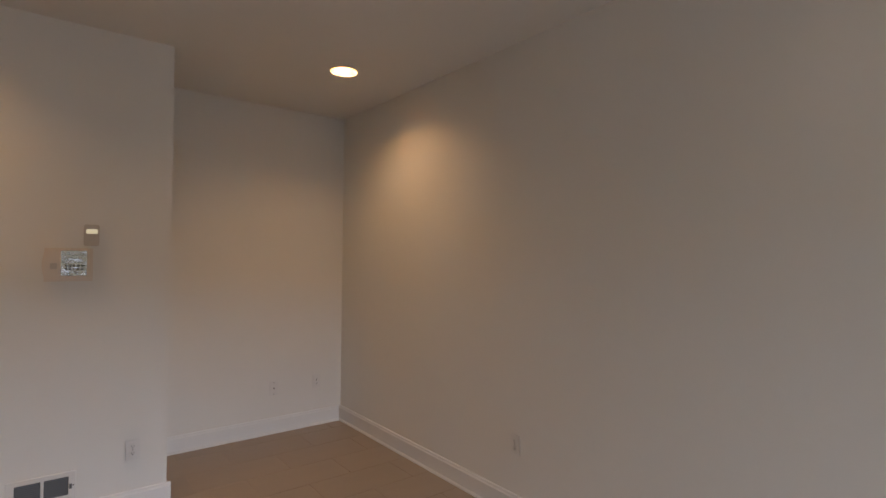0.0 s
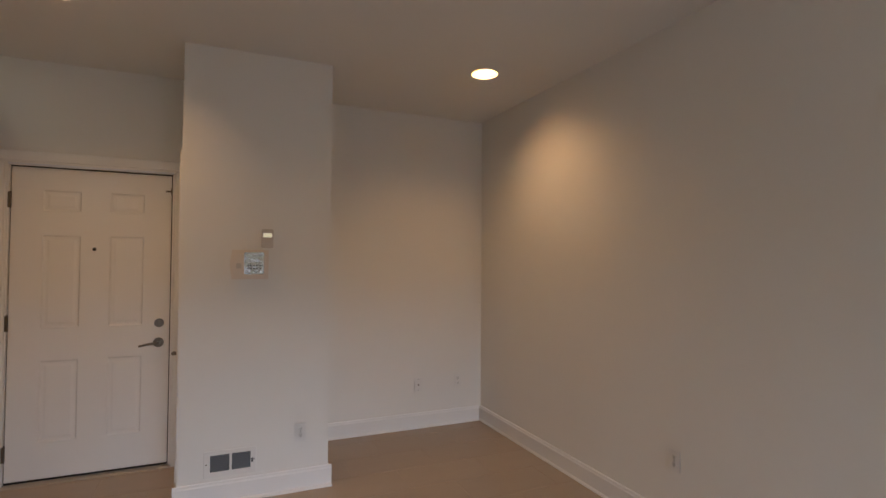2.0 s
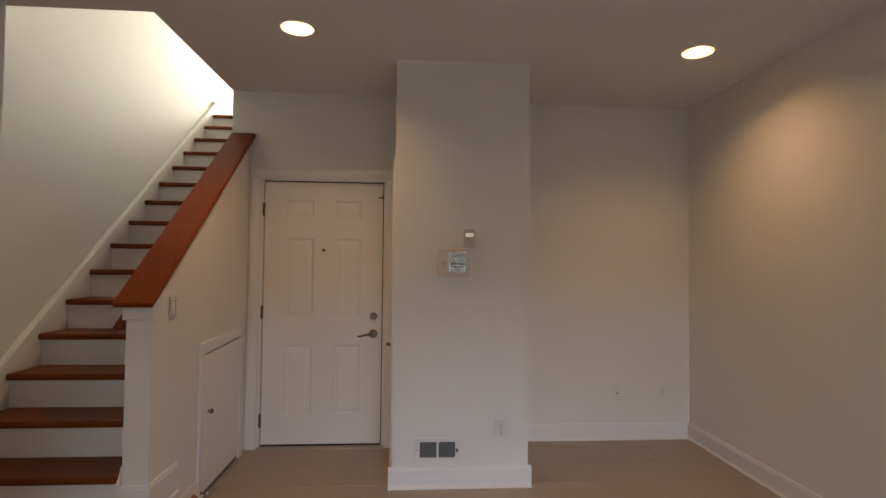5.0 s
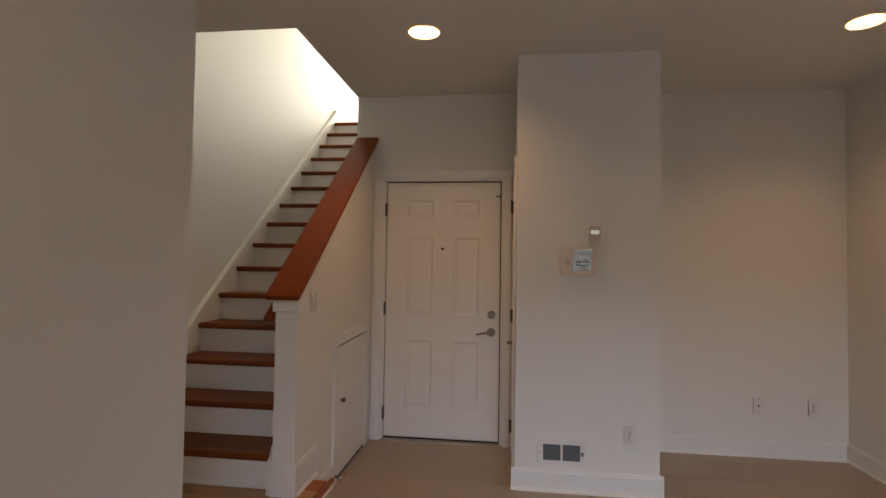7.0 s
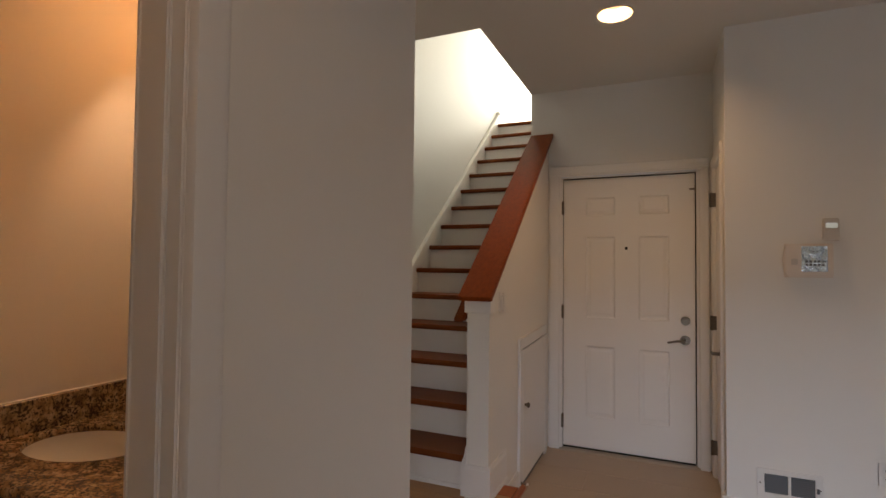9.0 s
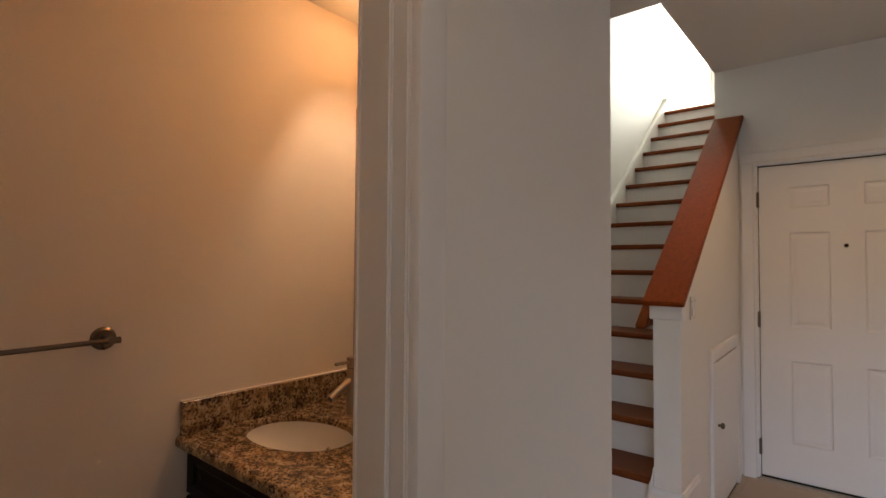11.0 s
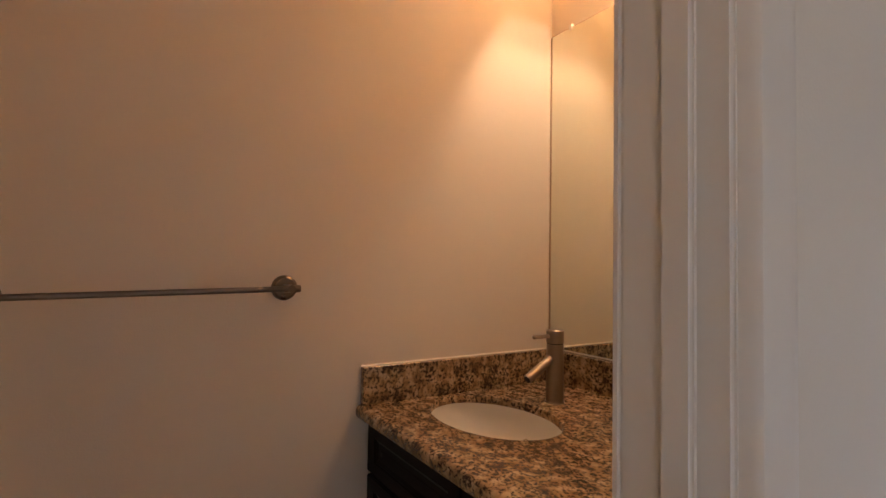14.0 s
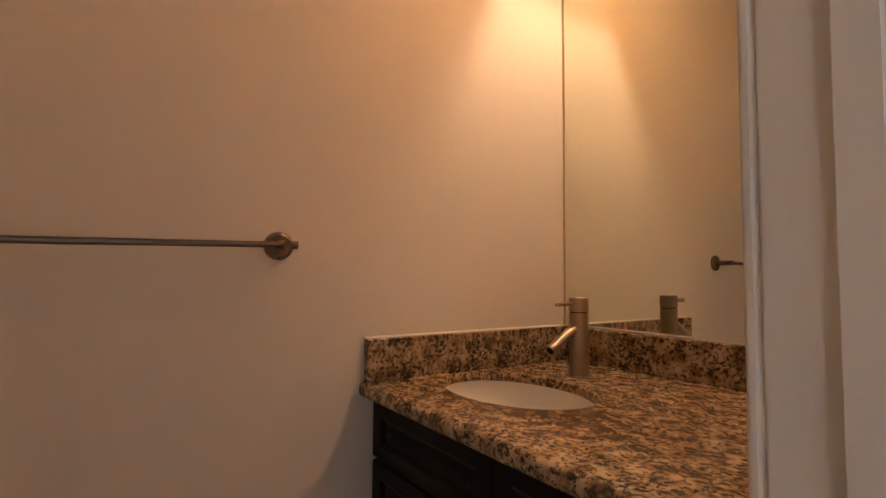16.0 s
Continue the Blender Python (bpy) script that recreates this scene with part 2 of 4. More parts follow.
def thing(name, at, label, category, group=""):
    """An empty at the base of a thing, which its parts hang from."""
    ob = new(name)
    ob.location = at
    ob.empty_display_size = 0.05
    ORIGIN[ob] = Vector(at)
    return tagged(ob, label, category, group)


def part(name, bm, material, parent, label="", smooth=False):
    bmesh.ops.translate(bm, verts=bm.verts, vec=-ORIGIN[parent])
    ob = finish(name, bm, material, smooth)
    ob.parent = parent
    ORIGIN[ob] = ORIGIN[parent]
    return tagged(ob, label)


def block(name, lims, material, parent, label="", soft=0.0, seg=2):
    bm = bmesh.new()
    box(bm, *lims)
    if soft:
        bevel(bm, soft, seg)
    return part(name, bm, material, parent, label, smooth=soft > 0)


# ---- plan ----
H = 2.738                  # ceiling
RIGHT, ALCOVE, ENTRY = 2.633, 4.243, 4.14
BACK = -3.2
PX0, PX1, PY = 0.210, 1.082, 3.42      # closet block
SIDE, SIDE_END = -0.83, 1.638          # wall with the bathroom door
JAMB, JAMB2 = 0.80, 0.02               # bathroom door opening
BX, BY, BH = -1.874, 1.598, 2.37       # bathroom: towel wall, mirror wall, ceiling
SL, SR = -2.000, -1.065                 # stairs: wall and opening
LAND, FIRST = 0.187, 0.370
RISE, RUN, NOSE0 = 0.1963, 0.243, 2.7456
STEPS = 15
UP = FIRST + RISE * (STEPS - 1)

# ---- structure ----
bm = bmesh.new()
box(bm, -2.3, RIGHT + 0.2, BACK - 0.2, ENTRY + 0.3, -0.25, -0.0022)
floor = setting("floor", bm, GROUT, "beige tiled floor with narrow grout joints", "floor")

bm = bmesh.new()
slab(bm, (SIDE - 0.06, RIGHT + 0.15), (BACK - 0.15, ALCOVE + 0.15), H, H + 0.12, "z",
     [(cx - 0.10, cx + 0.10, cy - 0.10, cy + 0.10) for cx, cy in CANS])
slab(bm, (SL - 0.15, SIDE - 0.06), (SIDE_END - 0.05, ENTRY + 0.15), H, H + 0.12, "z", [(SL - 0.15, SR, 2.916, ENTRY + 0.2)])
ceiling = setting("ceiling", bm, CEIL, "plain painted ceiling with recessed lights", "ceiling")


def wall(name, axis, us, vs, w0, w1, holes=(), material=None, label="smooth off-white painted wall"):
    b = bmesh.new()
    slab(b, us, vs, w0, w1, axis, list(holes))
    return setting(name, b, material or PAINT, label, "wall")


wall("wall_right", "x", (BACK, ALCOVE + 0.15), (0, H), RIGHT, RIGHT + 0.15)
wall("wall_alcove", "y", (PX1 - 0.05, RIGHT), (0, H), ALCOVE, ALCOVE + 0.15)
wall("wall_entry", "y", (SR, PX1 - 0.05), (0, UP - 0.02), ENTRY, ENTRY + 0.15, [(-0.83, 0.12, -0.1, 2.065)])
wall("wall_back", "y", (SIDE, RIGHT), (0, H), BACK - 0.15, BACK, [(-0.15, 2.45, 0.05, 2.15)])
# unseen stub wall, added to keep daylight off the bathroom jamb
wall("wall_light_block", "y", (SIDE, -0.10), (0, H), -0.20, -0.08)
wall("wall_side", "x", (BACK, SIDE_END), (0, H), SIDE - 0.12, SIDE, [(JAMB2 - 0.02, JAMB + 0.02, -0.1, 2.07)])
wall("wall_stair_lower", "y", (SL, SIDE - 0.12), (0, H), BY, SIDE_END, material=PAINT)
wall("wall_stair", "x", (BY, 8.6), (0, 5.7), SL - 0.15, SL)
wall("wall_stair_inner", "x", (ENTRY + 0.15, 6.2), (0, UP - 0.02), SR, SR + 0.12)
# closet block beside the entry
wall("wall_closet_front", "y", (PX0, PX1), (0, H), PY, PY + 0.11)
wall("wall_closet_side", "x", (PY + 0.11, ALCOVE), (0, H), PX1 - 0.11, PX1)
wall("wall_closet_door", "x", (PY + 0.11, ENTRY), (0, H), PX0, PX0 + 0.11, [(PY + 0.14, 4.03, -0.1, 2.05)])
# bathroom
wall("wall_towel", "x", (-0.24, BY), (0, BH), BX - 0.10, BX, material=BATH_PAINT, label="warm-lit cream painted bathroom wall")
b = bmesh.new()
box(b, BX, SIDE - 0.1205, BY - 0.012, BY - 0.001, 0, BH)
setting("wall_mirror", b, BATH_PAINT, "cream painted bathroom wall behind the vanity", "wall")
b = bmesh.new()
box(b, SIDE - 0.128, SIDE - 0.1205, JAMB + 0.02, BY - 0.012, 0, BH)
setting("wall_bath_inner", b, BATH_PAINT, "cream painted bathroom wall by the door", "wall")
# out of view; set close so lamp light bounces onto the door jamb
wall("wall_bath_bounce", "y", (BX, SIDE - 0.12), (0, BH), -0.24, -0.14, material=BATH_PAINT, label="cream painted bathroom end wall, unseen, set close to bounce light")
b = bmesh.new()
box(b, BX - 0.1, SIDE - 0.121, -0.7, BY - 0.001, BH, BH + 0.1)
setting("ceiling_bath", b, CEIL, "painted bathroom ceiling", "ceiling")
# upper storey around the stairwell
b = bmesh.new()
slab(b, (SL - 0.15, 2.8), (1.5, 8.6), UP - 0.018, UP - 0.01, "z", [(SL - 0.2, SR, 2.916, NOSE0 + RUN * (STEPS - 1) + 0.03)])
setting("floor_upper", b, PAINT, "pale upper landing around the stairwell", "floor")
b = bmesh.new()
slab(b, (SL, 2.8), (1.5, 8.6), 5.6, 5.7, "z", [])
setting("ceiling_upper", b, CEIL, "white ceiling over the stairwell", "ceiling")
wall("wall_upper_end", "y", (SL, 2.8), (UP - 0.01, 5.6), 8.6, 8.75, [(-1.9, 0.1, 3.9, 5.3)])
wall("wall_upper_near", "y", (SL, 2.8), (UP - 0.01, 5.6), 1.4, 1.5)
wall("wall_upper_right", "x", (1.5, 8.6), (UP - 0.01, 5.6), 2.7, 2.8)
b = bmesh.new()
slab(b, (SL, SR), (H + 0.12, UP - 0.018), 2.83, 2.914, "y", [])
slab(b, (2.914, ENTRY), (H + 0.12, UP - 0.018), SR + 0.002, SR + 0.08, "x", [])
setting("wall_well_edge", b, PAINT, "white edge of the stairwell", "wall")
b = bmesh.new()
box(b, SL - 4, 6, -12, 14, -0.6, -0.3)
setting("ground", b, mat("paving", (0.3, 0.29, 0.27), 0.9), "grey paving outside", "ground")


# baseboards, with a small top moulding and a quarter-round shoe
def board(b, axis, u0, u1, face, out, z0=0.0, h=0.132, shoe=0.022):
    """A baseboard along an axis at a wall's face; out: the way it stands off."""
    prof = [(0, 0), (shoe, 0), (shoe - 0.001, 0.010), (0.014, 0.018), (0.014, h - 0.022), (0.010, h - 0.014), (0.009, h - 0.004), (0.005, h), (0, h)]
    prism(b, [(face + out * p, z0 + q) for p, q in prof], axis, u0, u1)


def baseboard(name, *args, **kw):
    b = bmesh.new()
    board(b, *args, **kw)
    return setting(name, b, TRIM, "white painted moulded baseboard", "baseboard")


baseboard("baseboard_right", "y", BACK, ALCOVE, RIGHT, -1)
baseboard("baseboard_alcove", "x", PX1, RIGHT - 0.022, ALCOVE, -1)
baseboard("baseboard_closet", "x", PX0 - 0.022, PX1 + 0.022, PY, -1, shoe=0.032)
baseboard("baseboard_closet_side", "y", PY, ALCOVE - 0.022, PX1, 1)
baseboard("baseboard_closet_edge", "y", PY, PY + 0.085, PX0, -1)
baseboard("baseboard_side", "y", JAMB + 0.085, SIDE_END, SIDE, 1)
baseboard("baseboard_under_stairs", "y", 2.97, 3.255, -0.925, 1)

# ---- recessed lights ----


def can_light(cx, cy):
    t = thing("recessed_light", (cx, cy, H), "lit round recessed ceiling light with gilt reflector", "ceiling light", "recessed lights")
    b = bmesh.new()
    seg = 40
    rings = [(0.100, -0.001), (0.099, -0.005), (0.090, -0.006), (0.087, -0.002), (0.082, 0.03), (0.073, 0.082)]
    loops = [[b.verts.new((cx + r * math.cos(2 * math.pi * k / seg), cy + r * math.sin(2 * math.pi * k / seg), H + z)) for k in range(seg)] for r, z in rings[:4]]
    for a, c in zip(loops, loops[1:]):
        for k in range(seg):
            b.faces.new((a[k], a[(k + 1) % seg], c[(k + 1) % seg], c[k]))
    # square corners of the cut-out, closed by the flange
    sq = [b.verts.new((cx + 0.112 * max(-1, min(1, 1.5 * math.cos(2 * math.pi * k / seg))), cy + 0.112 * max(-1, min(1, 1.5 * math.sin(2 * math.pi * k / seg))), H - 0.001)) for k in range(seg)]
    for k in range(seg):
        b.faces.new((sq[k], sq[(k + 1) % seg], loops[0][(k + 1) % seg], loops[0][k]))
    part("trim_ring", b, CEIL, t, "painted trim ring", smooth=True)
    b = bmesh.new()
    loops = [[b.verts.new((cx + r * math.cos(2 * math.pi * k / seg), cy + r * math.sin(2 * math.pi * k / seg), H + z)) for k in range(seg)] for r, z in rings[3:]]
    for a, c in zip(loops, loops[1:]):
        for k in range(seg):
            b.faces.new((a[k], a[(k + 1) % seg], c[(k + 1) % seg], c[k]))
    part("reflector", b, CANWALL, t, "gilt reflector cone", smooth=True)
    b = bmesh.new()
    bmesh.ops.create_uvsphere(b, u_segments=28, v_segments=10, radius=0.072, matrix=Matrix.Translation((cx, cy, H + 0.082)) @ Matrix.Diagonal((1, 1, 0.22, 1)))
    part("bulb", b, CANGLOW, t, "glowing bulb face", smooth=True)


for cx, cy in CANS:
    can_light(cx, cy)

# ---- entry door ----
DX0, DX1, DZ0, DZ1, DY = -0.812, 0.097, 0.024, 2.043, 4.158
entry = tagged(new("door_1"), "closed white six-panel entry door with steel lever", "door", kind="structure")
entry.location = (DX0, DY, 0)
ORIGIN[entry] = Vector((DX0, DY, 0))
PANELS = [(x0, x1, z0, z1) for x0, x1 in ((-0.640, -0.438), (-0.267, -0.072)) for z0, z1 in ((1.765, 1.895), (0.999, 1.600), (0.260, 0.780))]
b = bmesh.new()
slab(b, (DX0, DX1), (DZ0, DZ1), DY, DY + 0.04, "y", PANELS)
bevel(b, 0.003, 1)
part("door_leaf", b, DOORW, entry)


def raised_panel(b, x0, x1, z0, z1, y, front):
    """A moulded panel: a sunk bead and a raised field, facing -y."""
    rings = [(0, 0.0), (0.007, 0.0042), (0.020, 0.0042), (0.034, 0.0012), (0.036, 0.001)]
    loops = []
    for inset, deep in rings:
        loops.append([b.verts.new((x, y + deep * front, z)) for x, z in ((x0 + inset, z0 + inset), (x1 - inset, z0 + inset), (x1 - inset, z1 - inset), (x0 + inset, z1 - inset))])
    for a, c in zip(loops, loops[1:]):
        for k in range(4):
            b.faces.new((a[k], a[(k + 1) % 4], c[(k + 1) % 4], c[k]))
    b.faces.new(loops[-1])
    bmesh.ops.recalc_face_normals(b, faces=b.faces)


for x0, x1, z0, z1 in PANELS:
    b = bmesh.new()
    raised_panel(b, x0, x1, z0, z1, DY + 0.0005, 1)
    part("panel", b, DOORW, entry)
for hz in (0.21, 1.035, 1.825):
    b = bmesh.new()
    rod(b, (DX0 - 0.005, DY - 0.010, hz - 0.052), (DX0 - 0.005, DY - 0.010, hz + 0.052), 0.0105, seg=12)
    rod(b, (DX0 - 0.004, DY - 0.008, hz + 0.052), (DX0 - 0.004, DY - 0.008, hz + 0.058), 0.005, 0.002, seg=12)
    box(b, DX0 - 0.024, DX0 + 0.004, DY - 0.024, DY - 0.001, hz - 0.05, hz + 0.05)
    part("hinge", b, HINGE, entry, "worn steel hinge", smooth=True)
b = bmesh.new()
rod(b, (0.034, DY, 1.004), (0.034, DY - 0.016, 1.004), 0.031, 0.027, 28)
rod(b, (0.034, DY - 0.016, 1.004), (0.034, DY - 0.022, 1.004), 0.018, 0.015, 24)
box(b, 0.029, 0.039, DY - 0.036, DY - 0.02, 0.988, 1.020)
part("deadbolt", b, STEEL, entry, "round steel deadbolt turn", smooth=True)
b = bmesh.new()
rod(b, (0.032, DY, 0.868), (0.032, DY - 0.012, 0.868), 0.034, 0.031, 28)
rod(b, (0.032, DY - 0.012, 0.868), (0.032, DY - 0.050, 0.868), 0.012, 0.012, 20)
rod(b, (0.036, DY - 0.050, 0.868), (-0.020, DY - 0.054, 0.866), 0.0115, 0.009, 16)
rod(b, (-0.018, DY - 0.054, 0.866), (-0.082, DY - 0.048, 0.852), 0.009, 0.007, 16)
part("lever_handle", b, STEEL, entry, "curved satin steel lever", smooth=True)
b = bmesh.new()
rod(b, (-0.357, DY + 0.001, 1.515), (-0.357, DY - 0.004, 1.515), 0.012, 0.011, 16)
part("peephole", b, DARK, entry, "dark round peephole", smooth=True)
b = bmesh.new()
box(b, 0.062, 0.100, DY - 0.006, DY, 1.925, 1.937)
box(b, 0.094, 0.112, DY - 0.016, DY, 1.905, 1.957)
rod(b, (0.070, DY - 0.004, 1.931), (0.070, DY - 0.018, 1.931), 0.005, seg=12)
part("door_guard", b, STEEL, entry, "small steel security latch")
block("door_sweep", (DX0 + 0.002, DX1 - 0.002, DY - 0.004, DY + 0.03, 0.008, DZ0), DARK, entry, "dark rubber sweep")
b = bmesh.new()
prism(b, [(DY - 0.055, 0.001), (DY - 0.045, 0.010), (DY - 0.006, 0.014), (DY + 0.05, 0.014), (DY + 0.05, 0.001)], "x", -0.832, 0.122)
setting("threshold", b, ALU, "worn aluminium door threshold", "threshold")
# frame, stops and casing
b = bmesh.new()
box(b, -0.83, DX0 - 0.003, ENTRY - 0.004, ENTRY + 0.15, 0, 2.065)
box(b, 0.105, 0.12, ENTRY - 0.004, ENTRY + 0.15, 0, 2.065)
box(b, DX0 - 0.003, 0.105, ENTRY - 0.004, ENTRY + 0.15, 2.050, 2.065)
box(b, DX0 - 0.003, DX0 + 0.02, DY + 0.045, DY + 0.06, 0, DZ1)
box(b, DX1 - 0.02, DX1 + 0.003, DY + 0.045, DY + 0.06, 0, DZ1)
box(b, DX0, DX1, DY + 0.045, DY + 0.06, DZ1 - 0.02, DZ1 + 0.003)
setting("door_frame", b, TRIM, "white painted entry door frame", "door frame")
# shade in the gaps round the leaf, put in as dark strips
b = bmesh.new()
box(b, DX0 - 0.02, DX1 + 0.02, DY + 0.061, DY + 0.07, 0, DZ1 + 0.02)
box(b, DX0, DX1, DY + 0.006, DY + 0.03, DZ1 + 0.0006, 2.0496)
box(b, DX1 + 0.0006, 0.1046, DY + 0.006, DY + 0.03, 0.02, 2.0496)
box(b, DX0 - 0.0026, DX0 - 0.0005, DY + 0.004, DY + 0.03, 0.02, 2.0496)
setting("door_gap_shade", b, DARK, "dark strips that stand for shade in the door gap", "weather strip")


# daylight glancing off this strip is put into its bluish colour
STRIP = mat("daylit_weather_strip", (0.66, 0.70, 0.77), 0.3, vary=0.04, scale=8, fine=90, bump=0.004)
b = bmesh.new()
box(b, DX0 - 0.012, 0.112, ENTRY - 0.014, ENTRY - 0.0045, 2.0505, 2.0635)
bevel(b, 0.002, 2)
setting("trim_weather_strip", b, STRIP, "weather strip over the entry door, daylight tint in its colour", "trim", smooth=True)


def casing_profile(w, t=0.017):
    return [(0, 0), (0, t * 0.55), (w * 0.10, t * 0.65), (w * 0.14, t * 0.5), (w * 0.22, t * 0.85), (w * 0.6, t), (w * 0.92, t), (w, t * 0.8), (w, 0)]


b = bmesh.new()
prism(b, [(-0.822 - p, ENTRY - 0.004 - q) for p, q in casing_profile(0.088)], "z", 0.0, 2.062)
setting("trim_door_casing_hinge_side", b, TRIM, "white moulded door casing", "trim")
b = bmesh.new()
prism(b, [(0.112 + p, ENTRY - 0.004 - q) for p, q in casing_profile(0.072)], "z", 0.0, 2.062)
setting("trim_door_casing_latch_side", b, TRIM, "white moulded door casing", "trim")
b = bmesh.new()
prism(b, [(ENTRY - 0.004 - q, 2.064 + p) for p, q in casing_profile(0.078)], "x", -0.91, 0.184)
setting("trim_door_casing_head", b, TRIM, "white moulded door head casing", "trim")

# ---- closet door on the block's side ----
closet = tagged(new("door_2"), "narrow white closet door, closed, with dark hinges", "door", kind="structure")
closet.location = (PX0, 3.6, 0)
ORIGIN[closet] = Vector((PX0, 3.6, 0))
block("door_leaf", (PX0 + 0.004, PX0 + 0.04, PY + 0.163, 4.01, 0.012, 2.032), DOORW, closet, soft=0.002, seg=1)
for hz in (0.20, 1.015, 1.83):
    b = bmesh.new()
    rod(b, (PX0 - 0.026, 4.005, hz - 0.048), (PX0 - 0.026, 4.005, hz + 0.048), 0.008, seg=12)
    box(b, PX0 - 0.022, PX0 + 0.004, 3.998, 4.012, hz - 0.045, hz + 0.045)
    part("hinge", b, HINGE, closet, "bronze-toned hinge", smooth=True)
b = bmesh.new()
rod(b, (PX0 + 0.004, 3.64, 0.868), (PX0 - 0.010, 3.64, 0.868), 0.030, 0.027, 24)
rod(b, (PX0 - 0.010, 3.64, 0.868), (PX0 - 0.046, 3.64, 0.868), 0.010, seg=16)
rod(b, (PX0 - 0.046, 3.635, 0.868), (PX0 - 0.046, 3.73, 0.862), 0.010, 0.008, 14)
part("lever_handle", b, STEEL, closet, "satin steel lever", smooth=True)
b = bmesh.new()
box(b, PX0 - 0.002, PX0 + 0.11, PY + 0.14, PY + 0.160, 0, 2.05)
box(b, PX0 - 0.002, PX0 + 0.11, 4.013, 4.03, 0, 2.05)
box(b, PX0 - 0.002, PX0 + 0.11, PY + 0.160, 4.013, 2.035, 2.05)
setting("closet_frame", b, TRIM, "white closet door frame", "door frame")
b = bmesh.new()
prism(b, [(PX0 - 0.002 - q, 2.042 + p) for p, q in casing_profile(0.07)], "y", PY + 0.085, 4.10)
prism(b, [(PX0 - 0.002 - q, PY + 0.155 - p) for p, q in casing_profile(0.07)], "z", 0, 2.042)
prism(b, [(PX0 - 0.002 - q, 4.018 + p) for p, q in casing_profile(0.07)], "z", 0, 2.042)
setting("trim_closet_casing", b, TRIM, "white moulded closet door casing", "trim")

# ---- wall devices ----


def outlet(m, label, kind="outlet"):
    """A cover plate facing -y at its local origin, then set by the pose m."""
    t = thing("wall_outlet" if kind != "switch" else "light_switch", (0, 0, 0), label, "outlet" if kind != "switch" else "switch", "wall plates")
    half_w = 0.058 if kind == "switch" else 0.036
    block("cover_plate", (-half_w, half_w, -0.006, 0.0, -0.058, 0.058), WPLASTIC, t, soft=0.003)
    if kind == "outlet":
        for z in (-0.02, 0.02):
            b = bmesh.new()
            box(b, -0.016, 0.016, -0.009, -0.004, z - 0.014, z + 0.014)
            bevel(b, 0.004, 2)
            s = part("socket", b, WPLASTIC, t, smooth=True)
            for x in (-0.006, 0.006):
                block("slot", (x - 0.0012, x + 0.0012, -0.0096, -0.008, z - 0.002, z + 0.008), DARK, s, "dark slot")
            block("slot", (-0.003, 0.003, -0.0096, -0.008, z - 0.010, z - 0.005), DARK, s, "dark slot")
    elif kind == "jack":
        b = bmesh.new()
        rod(b, (0, -0.004, 0), (0, -0.016, 0), 0.006, 0.005, 16)
        part("cable_jack", b, HINGE, t, "dark coaxial jack", smooth=True)
    else:
        for x in (-0.023, 0.023):
            b = bmesh.new()
            prism(b, [(-0.006, -0.033), (-0.012, -0.033), (-0.007, 0.033), (-0.006, 0.033)], "x", x - 0.016, x + 0.016)
            part("rocker", b, WPLASTIC, t, "white rocker paddle")
            block("rocker_gap", (x - 0.018, x + 0.018, -0.0064, -0.0055, -0.035, 0.035), LOUVER, t, "thin dark gap")
    for z in (-0.048, 0.048) if kind != "outlet" else (0.0,):
        b = bmesh.new()
        rod(b, (0, -0.005, z), (0, -0.0075, z), 0.0032, seg=10)
        part("screw", b, STEEL, t)
    t.matrix_basis = m
    return t


outlet(pose(0.905, PY, 0.362), "white duplex outlet in the closet block wall")
outlet(pose(2.016, ALCOVE, 0.374), "white cable jack plate in the alcove wall", "jack")
outlet(pose(2.395, ALCOVE, 0.383), "white duplex outlet in the alcove wall corner")
outlet(pose(RIGHT, 2.06, 0.415, 0, 0, -90), "white duplex outlet low on the long wall")
outlet(pose(-0.925, 2.92, 1.178, 0, 0, 90), "white double rocker switch on the stair half wall", "switch")

thermo = thing("thermostat", (0.59, PY, 1.33), "ivory plastic thermostat with silver foil display", "thermostat")
b = bmesh.new()
box(b, 0.486, 0.698, PY - 0.004, PY, 1.333, 1.512)
part("wall_plate", b, PLASTIC, thermo)
b = bmesh.new()
prism(b, [(0.490, 1.337)] + [(0.490 - 0.014 * math.sin(math.pi * k / 8), 1.337 + 0.171 * k / 8) for k in range(1, 8)] + [(0.490, 1.508), (0.694, 1.508), (0.694, 1.337)], "y", PY - 0.036, PY - 0.004)
bevel(b, 0.006, 2)
part("body", b, PLASTIC, thermo, smooth=True)
block("display", (0.556, 0.668, PY - 0.0385, PY - 0.034, 1.365, 1.497), FOIL, thermo, "wrinkled silver display cover", soft=0.002)
for k in range(10):
    kx, kz = 0.578 + 0.0175 * (k % 5), 1.401 + 0.017 * (k // 5)
    block("key", (kx - 0.0055, kx + 0.0055, PY - 0.041, PY - 0.0383, kz - 0.005, kz + 0.005), LOUVER, thermo, "small dark key", soft=0.001, seg=1)
block("button_pad", (0.510, 0.540, PY - 0.040, PY - 0.034, 1.400, 1.432), SENSOR, thermo, "grey button pad", soft=0.003)
sensor = thing("alarm_keypad", (0.69, PY, 1.52), "small beige wall sensor with shiny window", "sensor")
block("body", (0.654, 0.724, PY - 0.022, PY, 1.526, 1.643), SENSOR, sensor, soft=0.005)
block("window", (0.664, 0.716, PY - 0.0245, PY - 0.02, 1.592, 1.618), CHROME, sensor, "shiny reflective window", soft=0.002)

